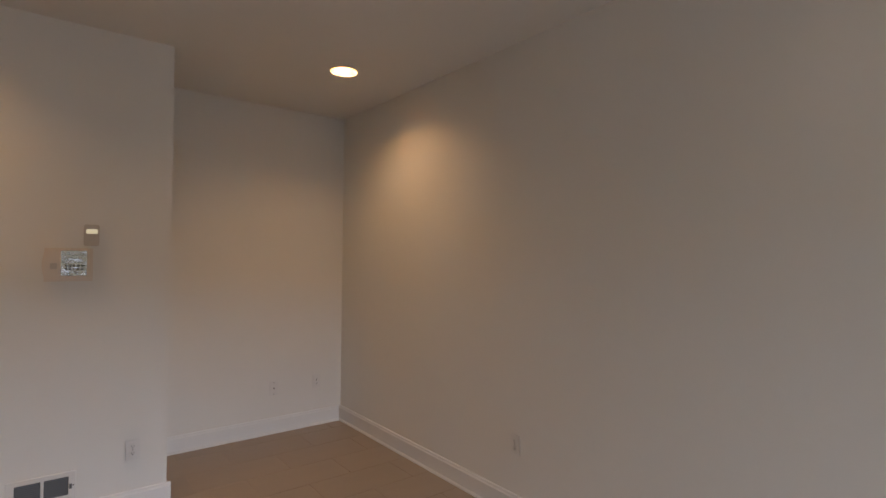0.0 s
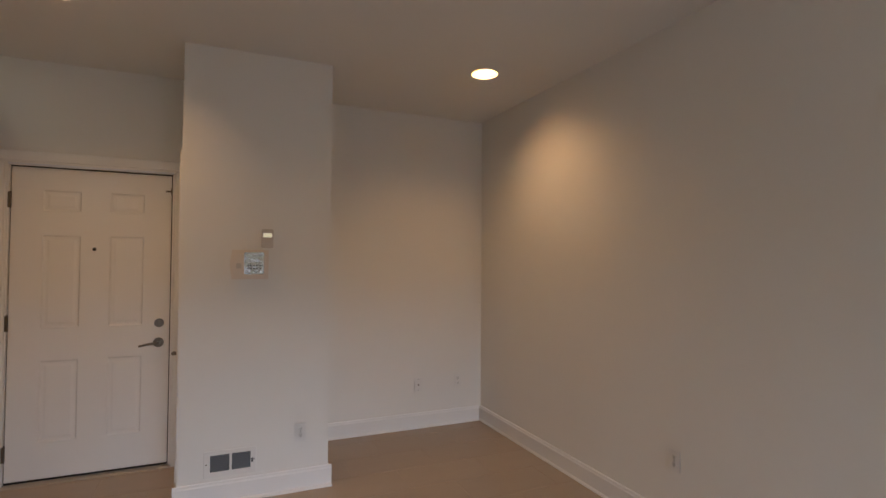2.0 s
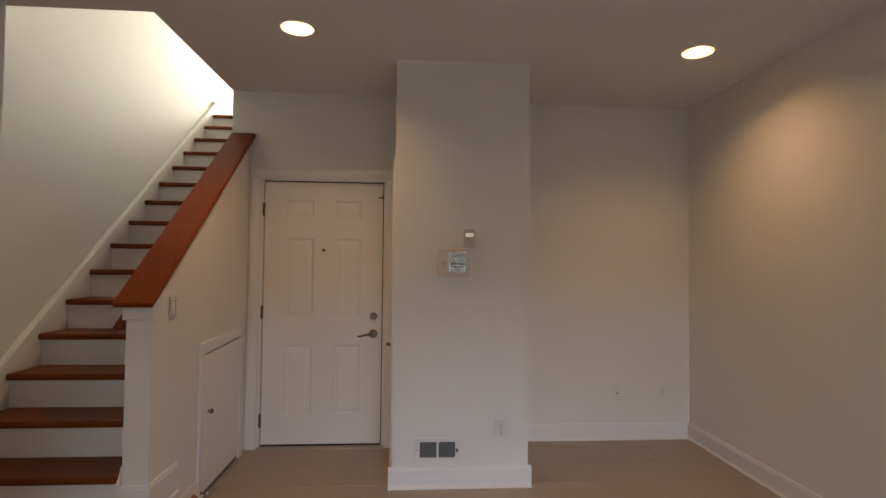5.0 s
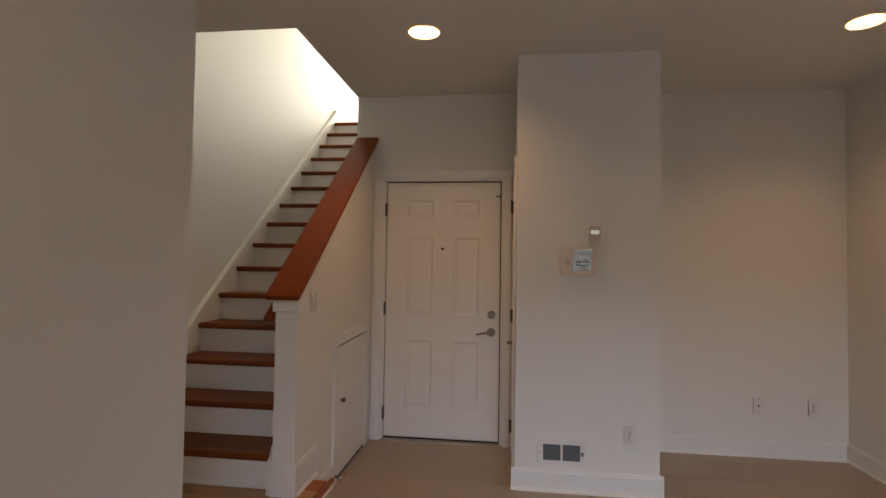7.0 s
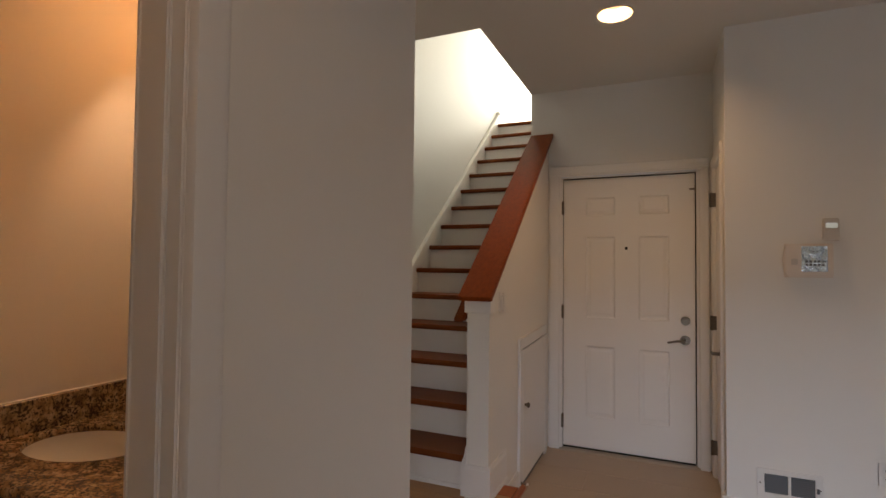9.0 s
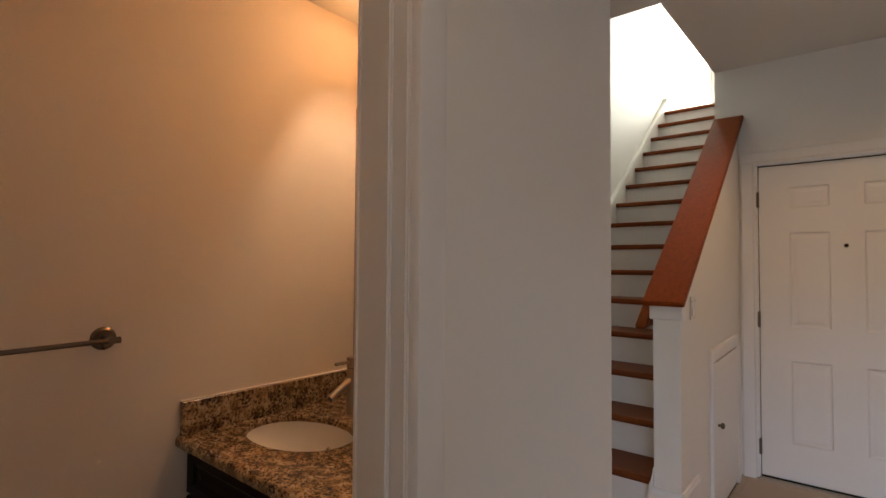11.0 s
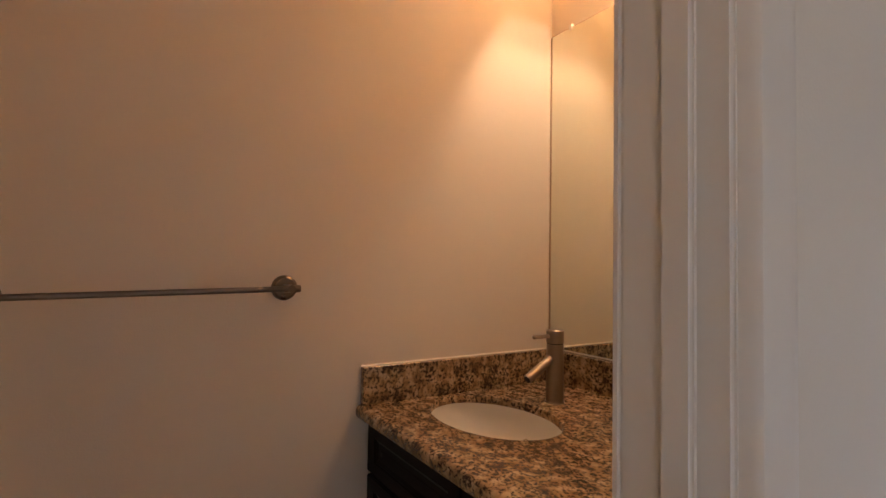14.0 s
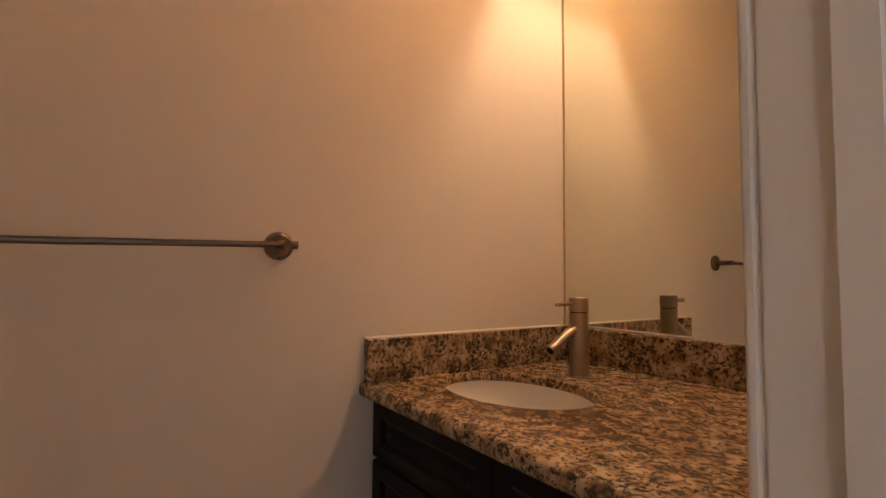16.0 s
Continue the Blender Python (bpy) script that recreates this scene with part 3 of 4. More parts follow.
vent = thing("wall_vent", (0.497, PY, 0.165), "white wall register with two dark louvered openings", "vent")
b = bmesh.new()
slab(b, (0.351, 0.644), (0.160, 0.312), PY - 0.008, PY, "y", [(0.386, 0.492, 0.188, 0.286), (0.506, 0.611, 0.188, 0.286)])
bevel(b, 0.002, 1)
part("frame", b, WPLASTIC, vent)
block("backing", (0.384, 0.613, PY - 0.0025, PY - 0.0005, 0.186, 0.288), DARK, vent, "dark duct opening")
for x0, x1 in ((0.387, 0.491), (0.507, 0.610)):
    for k in range(9):
        b = bmesh.new()
        z = 0.192 + 0.0105 * k
        prism(b, [(PY - 0.0065, z), (PY - 0.0055, z), (PY - 0.0027, z + 0.007), (PY - 0.0037, z + 0.007)], "x", x0, x1)
        part("slat", b, LOUVER, vent)
b = bmesh.new()
rod(b, (0.620, PY - 0.008, 0.237), (0.620, PY - 0.022, 0.237), 0.003, seg=8)
box(b, 0.614, 0.626, PY - 0.024, PY - 0.018, 0.225, 0.249)
part("damper_lever", b, LOUVER, vent, "grey damper lever")
for x in (0.366, 0.632):
    b = bmesh.new()
    rod(b, (x, PY - 0.008, 0.237), (x, PY - 0.0095, 0.237), 0.004, seg=10)
    part("screw", b, STEEL, vent)

# ---- stairs ----
HW0, HW1, HY = -1.045, -0.925, 2.70     # half wall beside the stairs
SLOPE = 0.782
CAP_Y, CAP_Z = 2.628, 1.195             # lower end of the cap's underside
b = bmesh.new()
prism(b, [(HY, 0), (ENTRY, 0), (ENTRY, CAP_Z + (ENTRY - CAP_Y) * SLOPE), (HY, CAP_Z + (HY - CAP_Y) * SLOPE)], "x", HW0, HW1)
setting("wall_stair_half", b, PAINT, "sloping white half wall beside the stairs", "wall")

stair = thing("staircase", (-1.5, 2.7, 0), "straight stairs with stained wood treads and white risers", "stairs")
for k in range(STEPS):
    z, y = FIRST + RISE * k, NOSE0 + RUN * k
    x1 = HW0 - 0.002 if y < ENTRY - 0.1 else SR - 0.002
    b = bmesh.new()
    d = 1.2 if k == STEPS - 1 else RUN + 0.034
    prism(b, [(y + 0.008, z - 0.036), (y + 0.002, z - 0.031), (y - 0.002, z - 0.018), (y + 0.001, z - 0.006), (y + 0.007, z), (y + d, z), (y + d, z - 0.036)], "x", SL + 0.024, x1)
    part("tread", b, TREADW, stair, "glossy red-brown wooden tread", smooth=True)
    b = bmesh.new()
    box(b, SL + 0.022, x1, y + 0.030, y + 0.044, (LAND if k == 0 else z - RISE) + 0.0005, z - 0.0365)
    box(b, SL + 0.022, x1, y + 0.020, y + 0.0295, z - 0.048, z - 0.0365)
    part("riser", b, TRIM, stair, "white painted riser")
# skirt along the wall, with a moulded top
b = bmesh.new()
g = RISE / RUN
yb = NOSE0 + RUN * (STEPS - 1) + 0.05
zt = lambda y: FIRST + (y - NOSE0) * g + 0.085
prism(b, [(NOSE0 - 0.14, LAND), (yb, UP - 0.35), (yb, zt(yb)), (NOSE0 - 0.14, zt(NOSE0 - 0.14))], "x", SL, SL + 0.022)
part("stringer", b, SKIRT, stair, "white skirt board along the wall")
b = bmesh.new()
prism(b, [(NOSE0 - 0.14, zt(NOSE0 - 0.14) - 0.028), (yb, zt(yb) - 0.028), (yb, zt(yb) + 0.024), (NOSE0 - 0.14, zt(NOSE0 - 0.14) + 0.024)], "x", SL, SL + 0.040)
bevel(b, 0.008, 3)
part("stringer_cap", b, SKIRT, stair, "white moulding on the skirt", smooth=True)
b = bmesh.new()
rod(b, (SL, yb, zt(yb) + 0.008), (SL + 0.042, yb, zt(yb) + 0.008), 0.034, 0.031, 24)
rod(b, (SL + 0.042, yb, zt(yb) + 0.008), (SL + 0.047, yb, zt(yb) + 0.008), 0.018, 0.014, 20)
part("rosette", b, SKIRT, stair, "round white end of the moulding", smooth=True)

landing = thing("stair_landing", (-1.4, 2.3, 0), "low landing with stained wood boards and white riser", "landing")
LX1 = SIDE + 0.005
b = bmesh.new()
box(b, SL, LX1 - 0.03, SIDE_END, 2.95, 0, LAND - 0.026)
part("base", b, TRIM, landing, "white painted riser base")
for k in range(10):
    y0 = SIDE_END + 0.001 + k * 0.1275
    y1 = min(y0 + 0.1262, 2.965)
    b = bmesh.new()
    box(b, SL + 0.001, LX1, y0, y1, LAND - 0.0255, LAND)
    bevel(b, 0.002, 1)
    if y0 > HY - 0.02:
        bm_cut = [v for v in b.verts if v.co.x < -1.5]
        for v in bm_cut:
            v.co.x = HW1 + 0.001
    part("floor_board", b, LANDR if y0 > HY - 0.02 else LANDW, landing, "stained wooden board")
b = bmesh.new()
box(b, LX1 + 0.0005, LX1 + 0.032, SIDE_END, 2.965, LAND - 0.027, LAND + 0.001)
bevel(b, 0.009, 3)
part("nosing", b, LANDR, landing, "red-brown rounded edge board", smooth=True)
b = bmesh.new()
prism(b, [(NOSE0 + 0.0295, LAND + 0.0005), (NOSE0 + 0.012, LAND + 0.0005), (NOSE0 + 0.014, LAND + 0.012), (NOSE0 + 0.022, LAND + 0.019), (NOSE0 + 0.0295, LAND + 0.020)], "x", SL + 0.042, HW0 - 0.027)
part("shoe_moulding", b, TRIM, landing, "white quarter-round at the first riser")
b = bmesh.new()
prism(b, [(HW0 - 0.001, LAND + 0.001), (HW0 - 0.030, LAND + 0.001), (HW0 - 0.026, LAND + 0.012), (HW0 - 0.024, LAND + 0.155), (HW0 - 0.020, LAND + 0.180), (HW0 - 0.011, LAND + 0.200), (HW0 - 0.006, LAND + 0.225), (HW0 - 0.001, LAND + 0.255)], "y", HY - 0.012, NOSE0 + 0.028)
part("plinth_return", b, TRIM, landing, "white moulded plinth beside the first step")
baseboard("baseboard_newel_front", "x", HW0 - 0.001, HW1 + 0.014, HY, -1, LAND, 0.165)
baseboard("baseboard_newel_side", "y", HY, 2.99, HW1, 1, LAND, 0.165)
baseboard("baseboard_landing", "y", SIDE_END, NOSE0 - 0.14, SL, 1, LAND, 0.145)
# plinth block and capital of the half wall's end
b = bmesh.new()
box(b, HW0 - 0.012, HW1 + 0.012, HY - 0.016, HY + 0.06, CAP_Z - 0.062, CAP_Z + 0.03)
bevel(b, 0.003, 1)
setting("trim_half_wall_capital", b, TRIM, "white block under the rail cap", "trim")

cap = thing("rail_cap", (-0.985, 3.4, 1.7), "wide sloping cherry wood cap on the stair half wall", "handrail")
b = bmesh.new()
ye = ENTRY - 0.001
lean = math.atan(SLOPE)
T2 = 0.028
prism(b, [(CAP_Y, CAP_Z), (ye, CAP_Z + (ye - CAP_Y) * SLOPE), (ye, CAP_Z + (ye - CAP_Y) * SLOPE + T2 / math.cos(lean)), (CAP_Y - T2 * math.sin(lean), CAP_Z + T2 * math.cos(lean))], "x", -1.069, -0.888)
bevel(b, 0.005, 3)
part("cap_board", b, CHERRY, cap, smooth=True)
b = bmesh.new()
prism(b, [(CAP_Y + 0.06, CAP_Z + 0.022), (ye, CAP_Z + 0.008 + (ye - CAP_Y) * SLOPE - 0.035), (ye, CAP_Z + (ye - CAP_Y) * SLOPE - 0.002), (CAP_Y + 0.06, CAP_Z + 0.06 * SLOPE - 0.002)], "x", HW0 - 0.016, HW0 - 0.001)
part("cap_moulding", b, TRIM, cap, "white moulding below the cap")

rail = thing("handrail", (-1.11, 3.4, 1.4), "slim stained wooden handrail on the inside of the half wall", "handrail")
b = bmesh.new()
prism(b, [(2.775, 1.072), (2.868, 1.072), (5.9, 1.072 + 3.032 * g), (5.9, 1.072 + 3.125 * g)], "x", -1.165, -1.105)
bevel(b, 0.010, 3)
part("rail", b, CHERRY, rail, smooth=True)
for y in (2.92, 3.9):
    b = bmesh.new()
    zc = 1.072 + (y - 2.868) * g
    rod(b, (HW0, y, zc - 0.03), (-1.12, y, zc - 0.03), 0.007, seg=10)
    rod(b, (-1.12, y, zc - 0.03), (-1.12, y, zc + 0.01), 0.007, seg=10)
    part("bracket", b, STEEL, rail, "small steel bracket", smooth=True)

# under-stair access door
hatch = tagged(new("door_3"), "low white access door under the stairs with dark knob", "door", kind="structure")
hatch.location = (HW1, 3.66, 0)
ORIGIN[hatch] = Vector((HW1, 3.66, 0))
b = bmesh.new()
prism(b, [(3.335, 0.035), (3.955, 0.035), (3.955, 0.868), (3.335, 0.852)], "x", HW1 + 0.004, HW1 + 0.016)
bevel(b, 0.002, 1)
part("door_leaf", b, DOORW, hatch)
b = bmesh.new()
rod(b, (HW1 + 0.016, 3.375, 0.505), (HW1 + 0.030, 3.375, 0.505), 0.008, seg=14)
bmesh.ops.create_uvsphere(b, u_segments=16, v_segments=10, radius=0.017, matrix=Matrix.Translation((HW1 + 0.038, 3.375, 0.505)) @ Matrix.Diagonal((0.7, 1, 1, 1)))
part("knob", b, HINGE, hatch, "dark round metal knob", smooth=True)
b = bmesh.new()
box(b, HW1, HW1 + 0.0035, 3.31, 3.98, 0.0, 0.885)
setting("hatch_gap", b, LOUVER, "dark gap round the access door", "gap")
b = bmesh.new()
box(b, HW1, HW1 + 0.018, 3.258, 3.328, 0, 0.860)
prism(b, [(3.258, 0.861), (3.975, 0.877), (3.975, 0.945), (3.258, 0.93)], "x", HW1, HW1 + 0.018)
box(b, HW1, HW1 + 0.018, 3.962, 4.03, 0, 0.874)
bevel(b, 0.003, 1)
setting("trim_hatch_casing", b, TRIM, "white flat casing round the access door", "trim")

# door stop on the casing's foot
DSX, DSY, DSZ = HW1 + 0.018, 3.286, 0.050
stop = thing("door_stop", (DSX, DSY, DSZ), "small dark spring door stop with white rubber tip", "door stop")
b = bmesh.new()
rod(b, (DSX, DSY, DSZ), (DSX + 0.005, DSY, DSZ), 0.010, 0.008, 16)
part("base", b, HINGE, stop, "dark metal foot", smooth=True)
b = bmesh.new()
for k in range(9):
    rod(b, (DSX + 0.005 + 0.0032 * k, DSY, DSZ), (DSX + 0.0078 + 0.0032 * k, DSY, DSZ), 0.0052, 0.0045, 12)
part("spring", b, HINGE, stop, "dark coiled spring", smooth=True)
b = bmesh.new()
rod(b, (DSX + 0.0338, DSY, DSZ), (DSX + 0.045, DSY, DSZ), 0.0075, 0.0062, 16)
part("tip", b, WPLASTIC, stop, "white rubber tip", smooth=True)

# ---- bathroom doorway ----
b = bmesh.new()
box(b, SIDE - 0.114, SIDE, JAMB, JAMB + 0.018, 0, 2.05)
box(b, SIDE - 0.126, SIDE - 0.1142, JAMB, JAMB + 0.018, 0, 2.05)
box(b, SIDE - 0.063, SIDE - 0.030, JAMB - 0.011, JAMB - 0.0005, 0, 2.04)
bevel(b, 0.0035, 3)
setting("trim_bath_jamb_stairs", b, TRIM, "white painted door jamb with stop", "trim", smooth=True)
b = bmesh.new()
box(b, SIDE - 0.128, SIDE, JAMB2 - 0.018, JAMB2, 0, 2.05)
box(b, SIDE - 0.128, SIDE, JAMB2, JAMB, 2.05, 2.068)
bevel(b, 0.0025, 1)
setting("trim_bath_jamb", b, TRIM, "white painted door jamb", "trim")
b = bmesh.new()
prof = [(0, 0), (0, 0.012), (0.004, 0.018), (0.012, 0.019), (0.060, 0.014), (0.072, 0.013), (0.080, 0.008), (0.080, 0)]
prism(b, [(SIDE + q, JAMB + 0.006 + p) for p, q in prof], "z", 0, 2.055)
prism(b, [(SIDE + q, JAMB2 - 0.006 - p) for p, q in prof], "z", 0, 2.055)
prism(b, [(SIDE + q, 2.056 + p) for p, q in prof], "y", JAMB2 - 0.086, JAMB + 0.086)
setting("trim_bath_casing", b, TRIM, "white casing round the bathroom doorway", "trim", smooth=True)

# ---- vanity ----
CT, CF = 0.86, 0.895            # counter top, its front
CX0, CX1 = BX + 0.001, SIDE - 0.129
SX, SY, SA, SB = -1.630, 1.165, 0.198, 0.142
vanity = thing("vanity_cabinet", (-1.4, 1.25, 0), "dark espresso vanity cabinet with drawer and panel doors", "cabinet")
VF = CF + 0.028
b = bmesh.new()
slab(b, (BX + 0.012, CX1 - 0.004), (VF + 0.02, BY - 0.013), 0.10, CT - 0.033, "z", [(BX + 0.03, CX1 - 0.02, VF + 0.035, BY - 0.03)])
part("body", b, ESPRESSO, vanity)
block("toe_kick", (BX + 0.012, CX1 - 0.004, VF + 0.08, BY - 0.013, 0.0, 0.099), ESPRESSO, vanity)


def front_panel(name, x0, x1, z0, z1, parent):
    b = bmesh.new()
    slab(b, (x0, x1), (z0, z1), VF, VF + 0.019, "y", [(x0 + 0.045, x1 - 0.045, z0 + 0.035, z1 - 0.035)])
    bevel(b, 0.003, 1)
    p = part(name, b, ESPRESSO, parent)
    b = bmesh.new()
    raised_panel(b, x0 + 0.046, x1 - 0.046, z0 + 0.036, z1 - 0.036, VF + 0.004, 1)
    part("panel", b, ESPRESSO, p)
    return p


W3 = (CX1 - 0.008 - (BX + 0.016)) / 2
for i in range(2):
    x0 = BX + 0.016 + W3 * i
    front_panel("drawer_front", x0 + 0.002, x0 + W3 - 0.002, 0.690, CT - 0.042, vanity)
    front_panel("door", x0 + 0.002, x0 + W3 - 0.002, 0.115, 0.682, vanity)

GRANITE = granite("tan_granite")
counter = thing("granite_counter", (-1.4, 1.2, CT), "polished tan and black speckled granite vanity top", "countertop")
# worktop with an oval hole: rings from the rim out to the edges
b = bmesh.new()
seg = 64
ex0, ex1, ey0, ey1 = CX0, CX1, CF, BY - 0.014


def outward(k):
    """Where the ray from the sink's middle meets the worktop's edge."""
    a = 2 * math.pi * k / seg
    dx, dy = SA * math.cos(a), SB * math.sin(a)
    f = min(((ex1 if dx > 0 else ex0) - SX) / dx if abs(dx) > 1e-9 else 1e9, ((ey1 if dy > 0 else ey0) - SY) / dy if abs(dy) > 1e-9 else 1e9)
    return SX + dx * f, SY + dy * f


angles = [2 * math.pi * k / seg for k in range(seg)]
rim = [(SX + SA * math.cos(a), SY + SB * math.sin(a)) for a in angles]
edge = [outward(k) for k in range(seg)]
for cxn, cyn in ((ex0, ey0), (ex1, ey0), (ex0, ey1), (ex1, ey1)):
    near = min(range(seg), key=lambda k: (edge[k][0] - cxn) ** 2 + (edge[k][1] - cyn) ** 2)
    edge[near] = (cxn, cyn)
T = 0.032


def ring(pts, z, grow=0.0):
    return [b.verts.new((x + grow * (x - SX) / math.hypot(x - SX, y - SY), y + grow * (y - SY) / math.hypot(x - SX, y - SY), z)) for x, y in pts]


def front_in(pts, d):
    """The worktop's outline with its front edge drawn back by d."""
    return [(x, max(y, ey0 + d)) for x, y in pts]


loops = [ring(rim, CT - 0.021), ring(rim, CT - 0.006), ring(rim, CT - 0.0015, 0.002), ring(rim, CT, 0.006)]
for d, z in ((0.012, CT), (0.006, CT - 0.002), (0.002, CT - 0.006), (0.0, CT - 0.012), (0.0, CT - T + 0.008), (0.004, CT - T)):
    loops.append([b.verts.new((x, y, z)) for x, y in front_in(edge, d)])
loops.append(loops[0])
for a, c in zip(loops, loops[1:]):
    for k in range(seg):
        b.faces.new((a[k], a[(k + 1) % seg], c[(k + 1) % seg], c[k]))
bmesh.ops.recalc_face_normals(b, faces=b.faces)
part("worktop", b, GRANITE, counter, smooth=True)
b = bmesh.new()
box(b, BX + 0.0005, BX + 0.020, CF + 0.012, BY - 0.014, CT + 0.0005, CT + 0.10)
bevel(b, 0.002, 1)
part("side_splash", b, GRANITE, counter)
b = bmesh.new()
box(b, BX + 0.0205, CX1, BY - 0.033, BY - 0.014, CT + 0.0005, CT + 0.10)
bevel(b, 0.002, 1)
part("back_splash", b, GRANITE, counter)
b = bmesh.new()
prism(b, [(BX + 0.0005, CT + 0.1003), (BX + 0.0045, CT + 0.1003), (BX + 0.0035, CT + 0.1022), (BX + 0.0005, CT + 0.1045)], "y", CF + 0.013, BY - 0.034)
part("caulk", b, BATH_PAINT, counter, "thin pale caulk bead")
# the undermount bowl, with its drain
sink = thing("sink_bowl", (SX, SY, CT - T), "oval white porcelain undermount sink", "sink")
b = bmesh.new()
rows = []
for i in range(13):
    f = i / 12
    s = 1.03 * math.cos(f * math.pi / 2 * 0.93) ** 0.62
    rows.append([b.verts.new((SX + SA * s * math.cos(a), SY + SB * s * math.sin(a), CT - 0.022 - 0.145 * math.sin(f * math.pi / 2))) for a in angles])
for a, c in zip(rows, rows[1:]):
    for k in range(seg):
        b.faces.new((a[k], a[(k + 1) % seg], c[(k + 1) % seg], c[k]))
b.faces.new(rows[-1])
part("bowl", b, PORCELAIN, sink, smooth=True)
b = bmesh.new()
rod(b, (SX, SY, CT - 0.167), (SX, SY, CT - 0.158), 0.024, 0.020, 24)
part("drain", b, NICKEL, sink, "metal drain", smooth=True)
b = bmesh.new()
rod(b, (SX, SY + SB * 0.80, CT - 0.085), (SX, SY + SB * 0.76, CT - 0.088), 0.008, 0.008, 16)
part("overflow", b, NICKEL, sink, "small overflow ring", smooth=True)

# single-lever tap
FX, FY = -1.641, 1.387
tap = thing("faucet", (FX, FY, CT), "brushed nickel single-lever faucet beside the sink", "faucet")
b = bmesh.new()
rod(b, (FX, FY, CT), (FX, FY, CT + 0.004), 0.0275, 0.0265, 36)
rod(b, (FX, FY, CT + 0.004), (FX, FY, CT + 0.160), 0.0238, 0.0238, 36)
part("body", b, NICKEL, tap, smooth=True)
b = bmesh.new()
rod(b, (FX, FY, CT + 0.163), (FX, FY, CT + 0.197), 0.0245, 0.0245, 36)
rod(b, (FX, FY, CT + 0.197), (FX, FY, CT + 0.199), 0.0235, 0.0215, 36)
part("handle_cap", b, NICKEL, tap, smooth=True)
# shade in the seam below the cap, modelled as a dark ring
b = bmesh.new()
rod(b, (FX, FY, CT + 0.160), (FX, FY, CT + 0.163), 0.0215, 0.0215, 30)
part("seam_shade", b, DARK, tap, "dark shadow ring")
SPD = Vector((-0.02, -1, 0)).normalized()
b = bmesh.new()
rod(b, Vector((FX, FY, CT + 0.130)), Vector((FX, FY, CT + 0.072)) + SPD * 0.098, 0.0125, 0.0125, 24)
part("spout", b, NICKEL, tap, smooth=True)
b = bmesh.new()
tip = Vector((FX, FY, CT + 0.072)) + SPD * 0.098
rod(b, tip, tip + Vector((SPD.x * 0.002, SPD.y * 0.002, -0.0012)), 0.0095, 0.0095, 18)
part("aerator", b, DARK, tap, "dark outlet")
b = bmesh.new()
lv = Vector((-0.02, -1, 0)).normalized()
rod(b, Vector((FX, FY, CT + 0.183)), Vector((FX, FY, CT + 0.183)) + lv * 0.075, 0.0055, 0.0055, 16)
bmesh.ops.create_uvsphere(b, u_segments=14, v_segments=8, radius=0.0068, matrix=Matrix.Translation(Vector((FX, FY, CT + 0.183)) + lv * 0.074))
part("lever", b, NICKEL, tap, smooth=True)

# mirror, clips, lamp over it
mir = thing("wall_mirror", (-1.4, BY, 0.98), "large frameless wall mirror with polished edge", "mirror")
MX0, MX1, MZ0, MZ1 = BX + 0.011, CX1 - 0.03, CT + 0.1045, 2.018
block("glass", (MX0, MX1, BY - 0.0185, BY - 0.0125, MZ0, MZ1), MIRROR, mir, soft=0.0)
b = bmesh.new()
box(b, MX0 - 0.0095, MX0 - 0.002, BY - 0.018, BY - 0.0125, MZ0, MZ1)
part("edge", b, MEDGE, mir, "dark ground edge")
b = bmesh.new()
box(b, MX0 - 0.004, MX1, BY - 0.018, BY - 0.0125, MZ1 + 0.0002, MZ1 + 0.003)
part("edge", b, MEDGE, mir, "dark ground edge")
b = bmesh.new()
prism(b, [(BY - 0.0225, MZ0 - 0.0035), (BY - 0.013, MZ0 - 0.0035), (BY - 0.013, MZ0 - 0.0003), (BY - 0.0195, MZ0 - 0.0003), (BY - 0.0195, MZ0 + 0.003), (BY - 0.0212, MZ0 + 0.003), (BY - 0.0225, MZ0 - 0.001)], "x", MX0, MX1)
part("bottom_channel", b, CHROME, mir, "thin bright metal channel")
for x in (-1.778, -1.15):
    b = bmesh.new()
    box(b, x - 0.008, x + 0.008, BY - 0.024, BY - 0.0125, MZ1 - 0.008, MZ1 + 0.012)
    bevel(b, 0.003, 2)
    part("clip", b, WPLASTIC, mir, "clear plastic mirror clip", smooth=True)

light = thing("vanity_light", (-1.47, BY, 2.14), "lit box-shaded vanity light with bronze frame", "wall lamp")
LX0, LXE, LY0, LY1, LZ0, LZ1 = -1.660, -1.180, 1.415, 1.530, 2.122, 2.330
b = bmesh.new()
box(b, LX0, LX0 + 0.004, LY0, LY1, LZ0 + 0.012, LZ1 - 0.008)
box(b, LXE - 0.004, LXE, LY0, LY1, LZ0 + 0.012, LZ1 - 0.008)
box(b, LX0 + 0.004, LXE - 0.004, LY0, LY0 + 0.004, LZ0 + 0.012, LZ1 - 0.008)
part("shade", b, SHADE, light, "glowing cream fabric shade")
b = bmesh.new()
slab(b, (LX0 - 0.003, LXE + 0.003), (LY0 - 0.003, LY1), LZ0, LZ0 + 0.012, "z", [(LX0 + 0.006, LXE - 0.006, LY0 + 0.006, LY1 - 0.006)])
slab(b, (LX0 - 0.003, LXE + 0.003), (LY0 - 0.003, LY1), LZ1 - 0.008, LZ1, "z", [(LX0 + 0.006, LXE - 0.006, LY0 + 0.006, LY1 - 0.006)])
part("frame", b, BRONZE, light, "thin bronze frame")
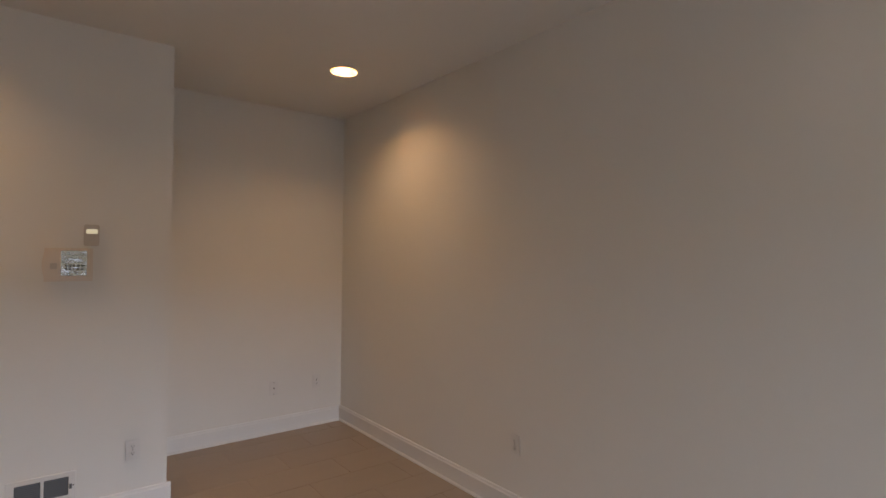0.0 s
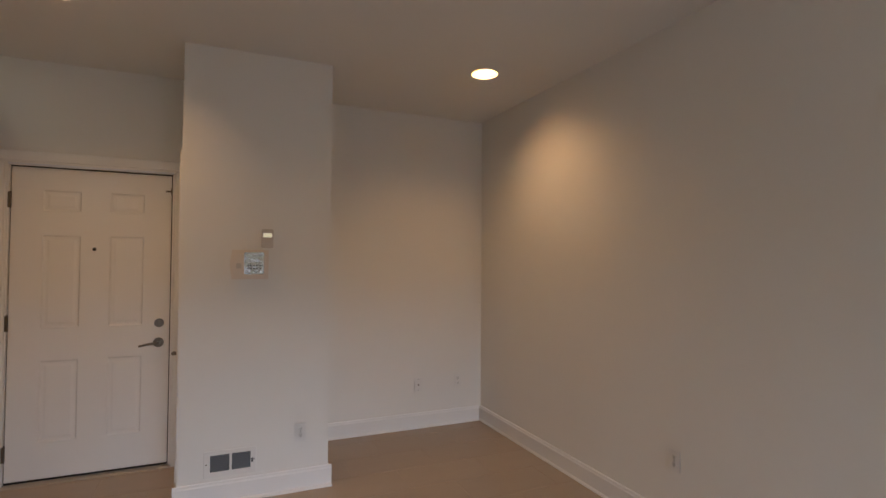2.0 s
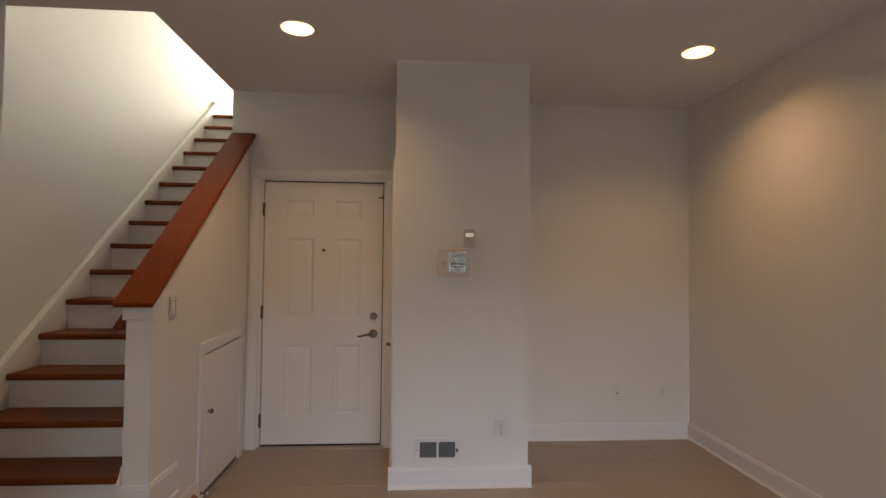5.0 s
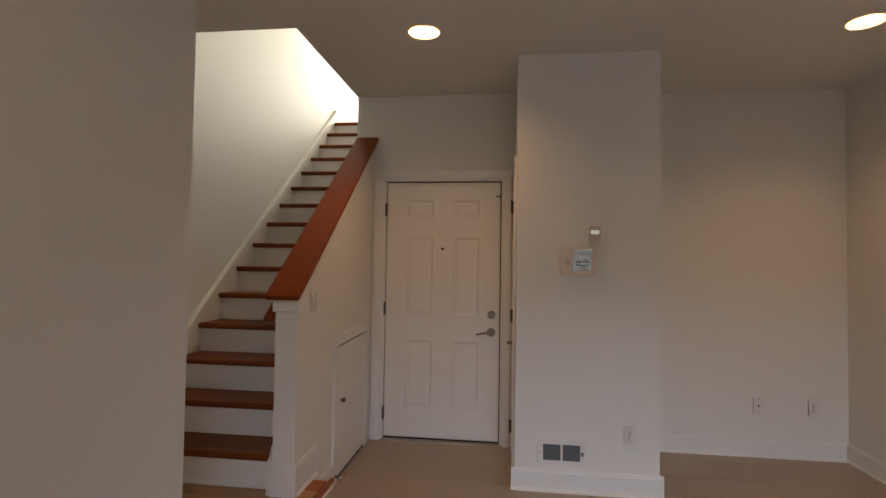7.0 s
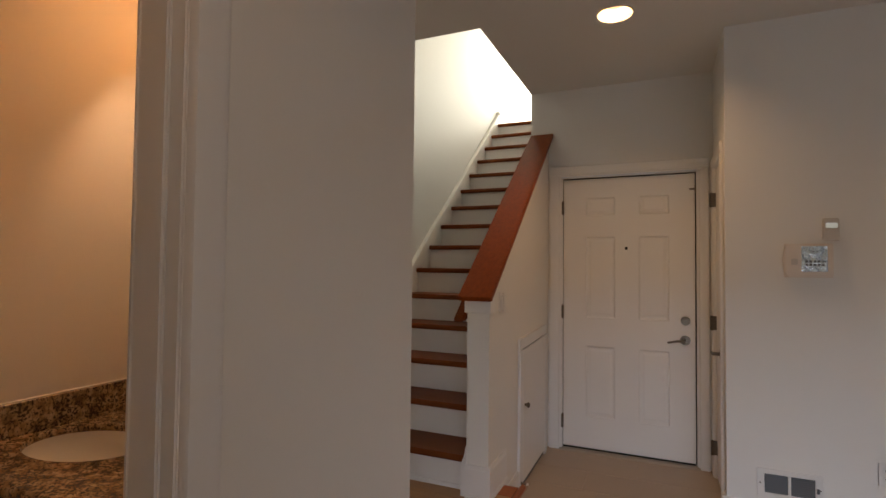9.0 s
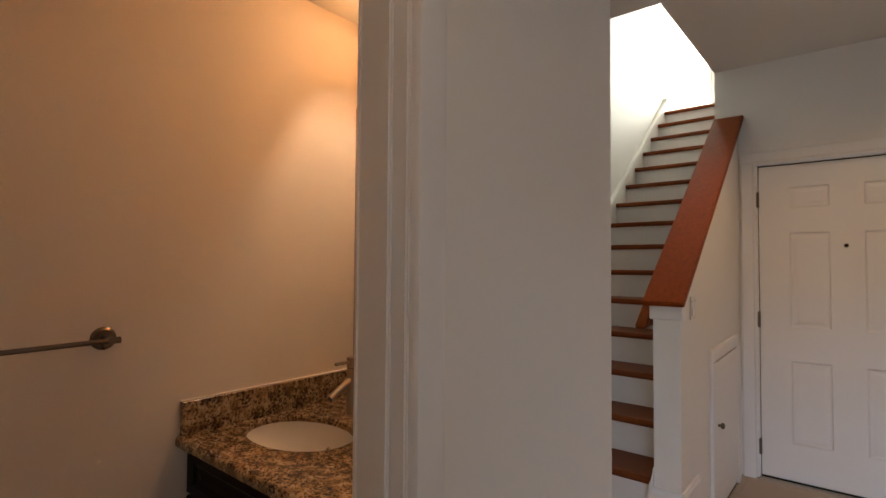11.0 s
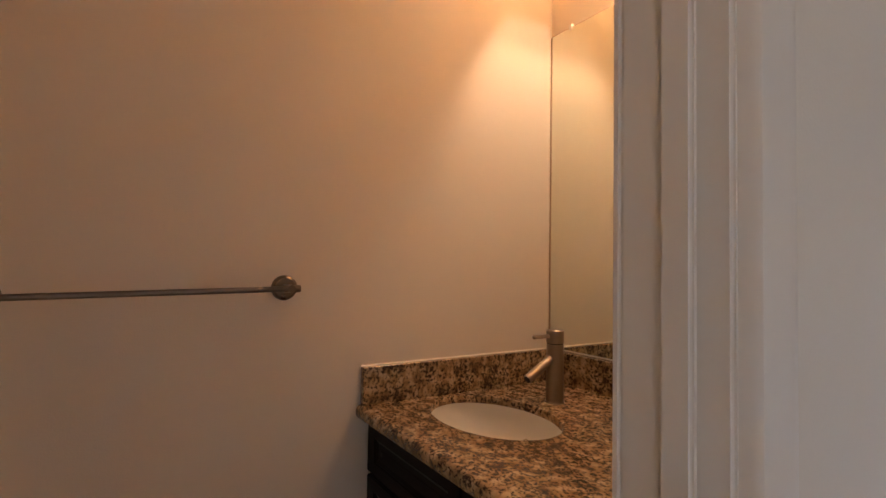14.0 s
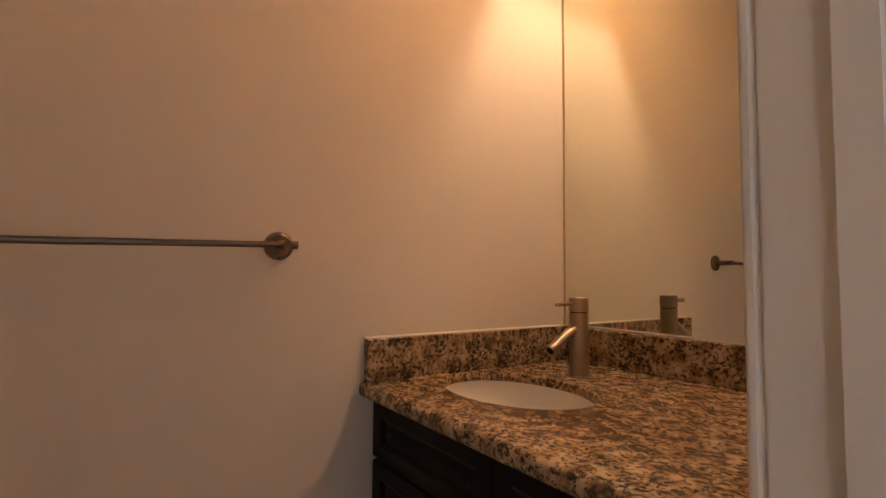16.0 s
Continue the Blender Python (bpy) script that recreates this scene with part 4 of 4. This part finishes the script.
block("back_plate", (-1.56, -1.38, LY1, BY - 0.0125, 2.19, 2.29), BRONZE, light, "bronze back plate", soft=0.004)
block("back_panel", (LX0 + 0.004, LXE - 0.004, LY1 - 0.004, LY1 - 0.001, LZ0 + 0.012, LZ1 - 0.008), SHADE, light)

# towel bar
bar = thing("towel_bar", (BX, 0.42, 1.17), "brushed nickel towel bar on round wall mounts", "towel bar")
TZ, TX = 1.172, BX + 0.062
for y, z in ((0.135, TZ - 0.012), (0.700, TZ)):
    b = bmesh.new()
    rod(b, (BX, y, z), (BX + 0.006, y, z), 0.0315, 0.0305, 36)
    rod(b, (BX + 0.006, y, z), (BX + 0.010, y, z), 0.0295, 0.024, 36)
    rod(b, (BX + 0.009, y, z), (TX + 0.009, y, z), 0.0095, 0.0095, 24)
    part("mount", b, BARMETAL, bar, "round wall mount", smooth=True)
    b = bmesh.new()
    s = 1 if y > 0.4 else -1
    rod(b, (TX, y - s * 0.018, z), (TX, y + s * 0.022, z), 0.0088, 0.0088, 24)
    part("end_sleeve", b, BARMETAL, bar, smooth=True)
b = bmesh.new()
rod(b, (TX, 0.135, TZ - 0.012), (TX, 0.700, TZ), 0.0066, 0.0066, 20)
part("rail", b, BARMETAL, bar, smooth=True)

# ---- floor tiles ----
TL, TW, J = 0.61, 0.305, 0.003
tile_mesh = {}


def tile(x0, x1, y0, y1):
    key = (round(x1 - x0, 3), round(y1 - y0, 3))
    if key not in tile_mesh:
        q = bmesh.new()
        w, d, e = key[0] / 2 - J / 2, key[1] / 2 - J / 2, 0.0015
        lo = [q.verts.new((sx * w, sy * d, -0.006)) for sx, sy in ((-1, -1), (1, -1), (1, 1), (-1, 1))]
        mid = [q.verts.new((sx * w, sy * d, -0.0012)) for sx, sy in ((-1, -1), (1, -1), (1, 1), (-1, 1))]
        top = [q.verts.new((sx * (w - e), sy * (d - e), 0.0)) for sx, sy in ((-1, -1), (1, -1), (1, 1), (-1, 1))]
        for a, c in ((lo, mid), (mid, top)):
            for k in range(4):
                q.faces.new((a[k], a[(k + 1) % 4], c[(k + 1) % 4], c[k]))
        q.faces.new(top)
        me = bpy.data.meshes.new("tile")
        q.to_mesh(me)
        q.free()
        me.materials.append(TILE)
        tile_mesh[key] = me
    ob = new("tile", tile_mesh[key])
    ob.location = ((x0 + x1) / 2, (y0 + y1) / 2, 0)
    ob.parent = floor


row = 0
y = 3.465 - TW * 22
while y < ALCOVE:
    y1 = min(y + TW, ALCOVE)
    first = -0.27 - TL * 4 + (TL / 2 if row % 2 == 0 else 0)
    x = first
    while x < RIGHT:
        x0, x1 = max(x, SIDE - 0.13), min(x + TL, RIGHT)
        if x1 - x0 > 0.02:
            tile(x0, x1, y, y1)
        x += TL
    y += TW
    row += 1
# bathroom floor
bm = bmesh.new()
box(bm, BX, SIDE - 0.135, -0.6, BY - 0.012, -0.006, 0.0)
setting("floor_bath", bm, TILE, "beige bathroom floor", "floor")
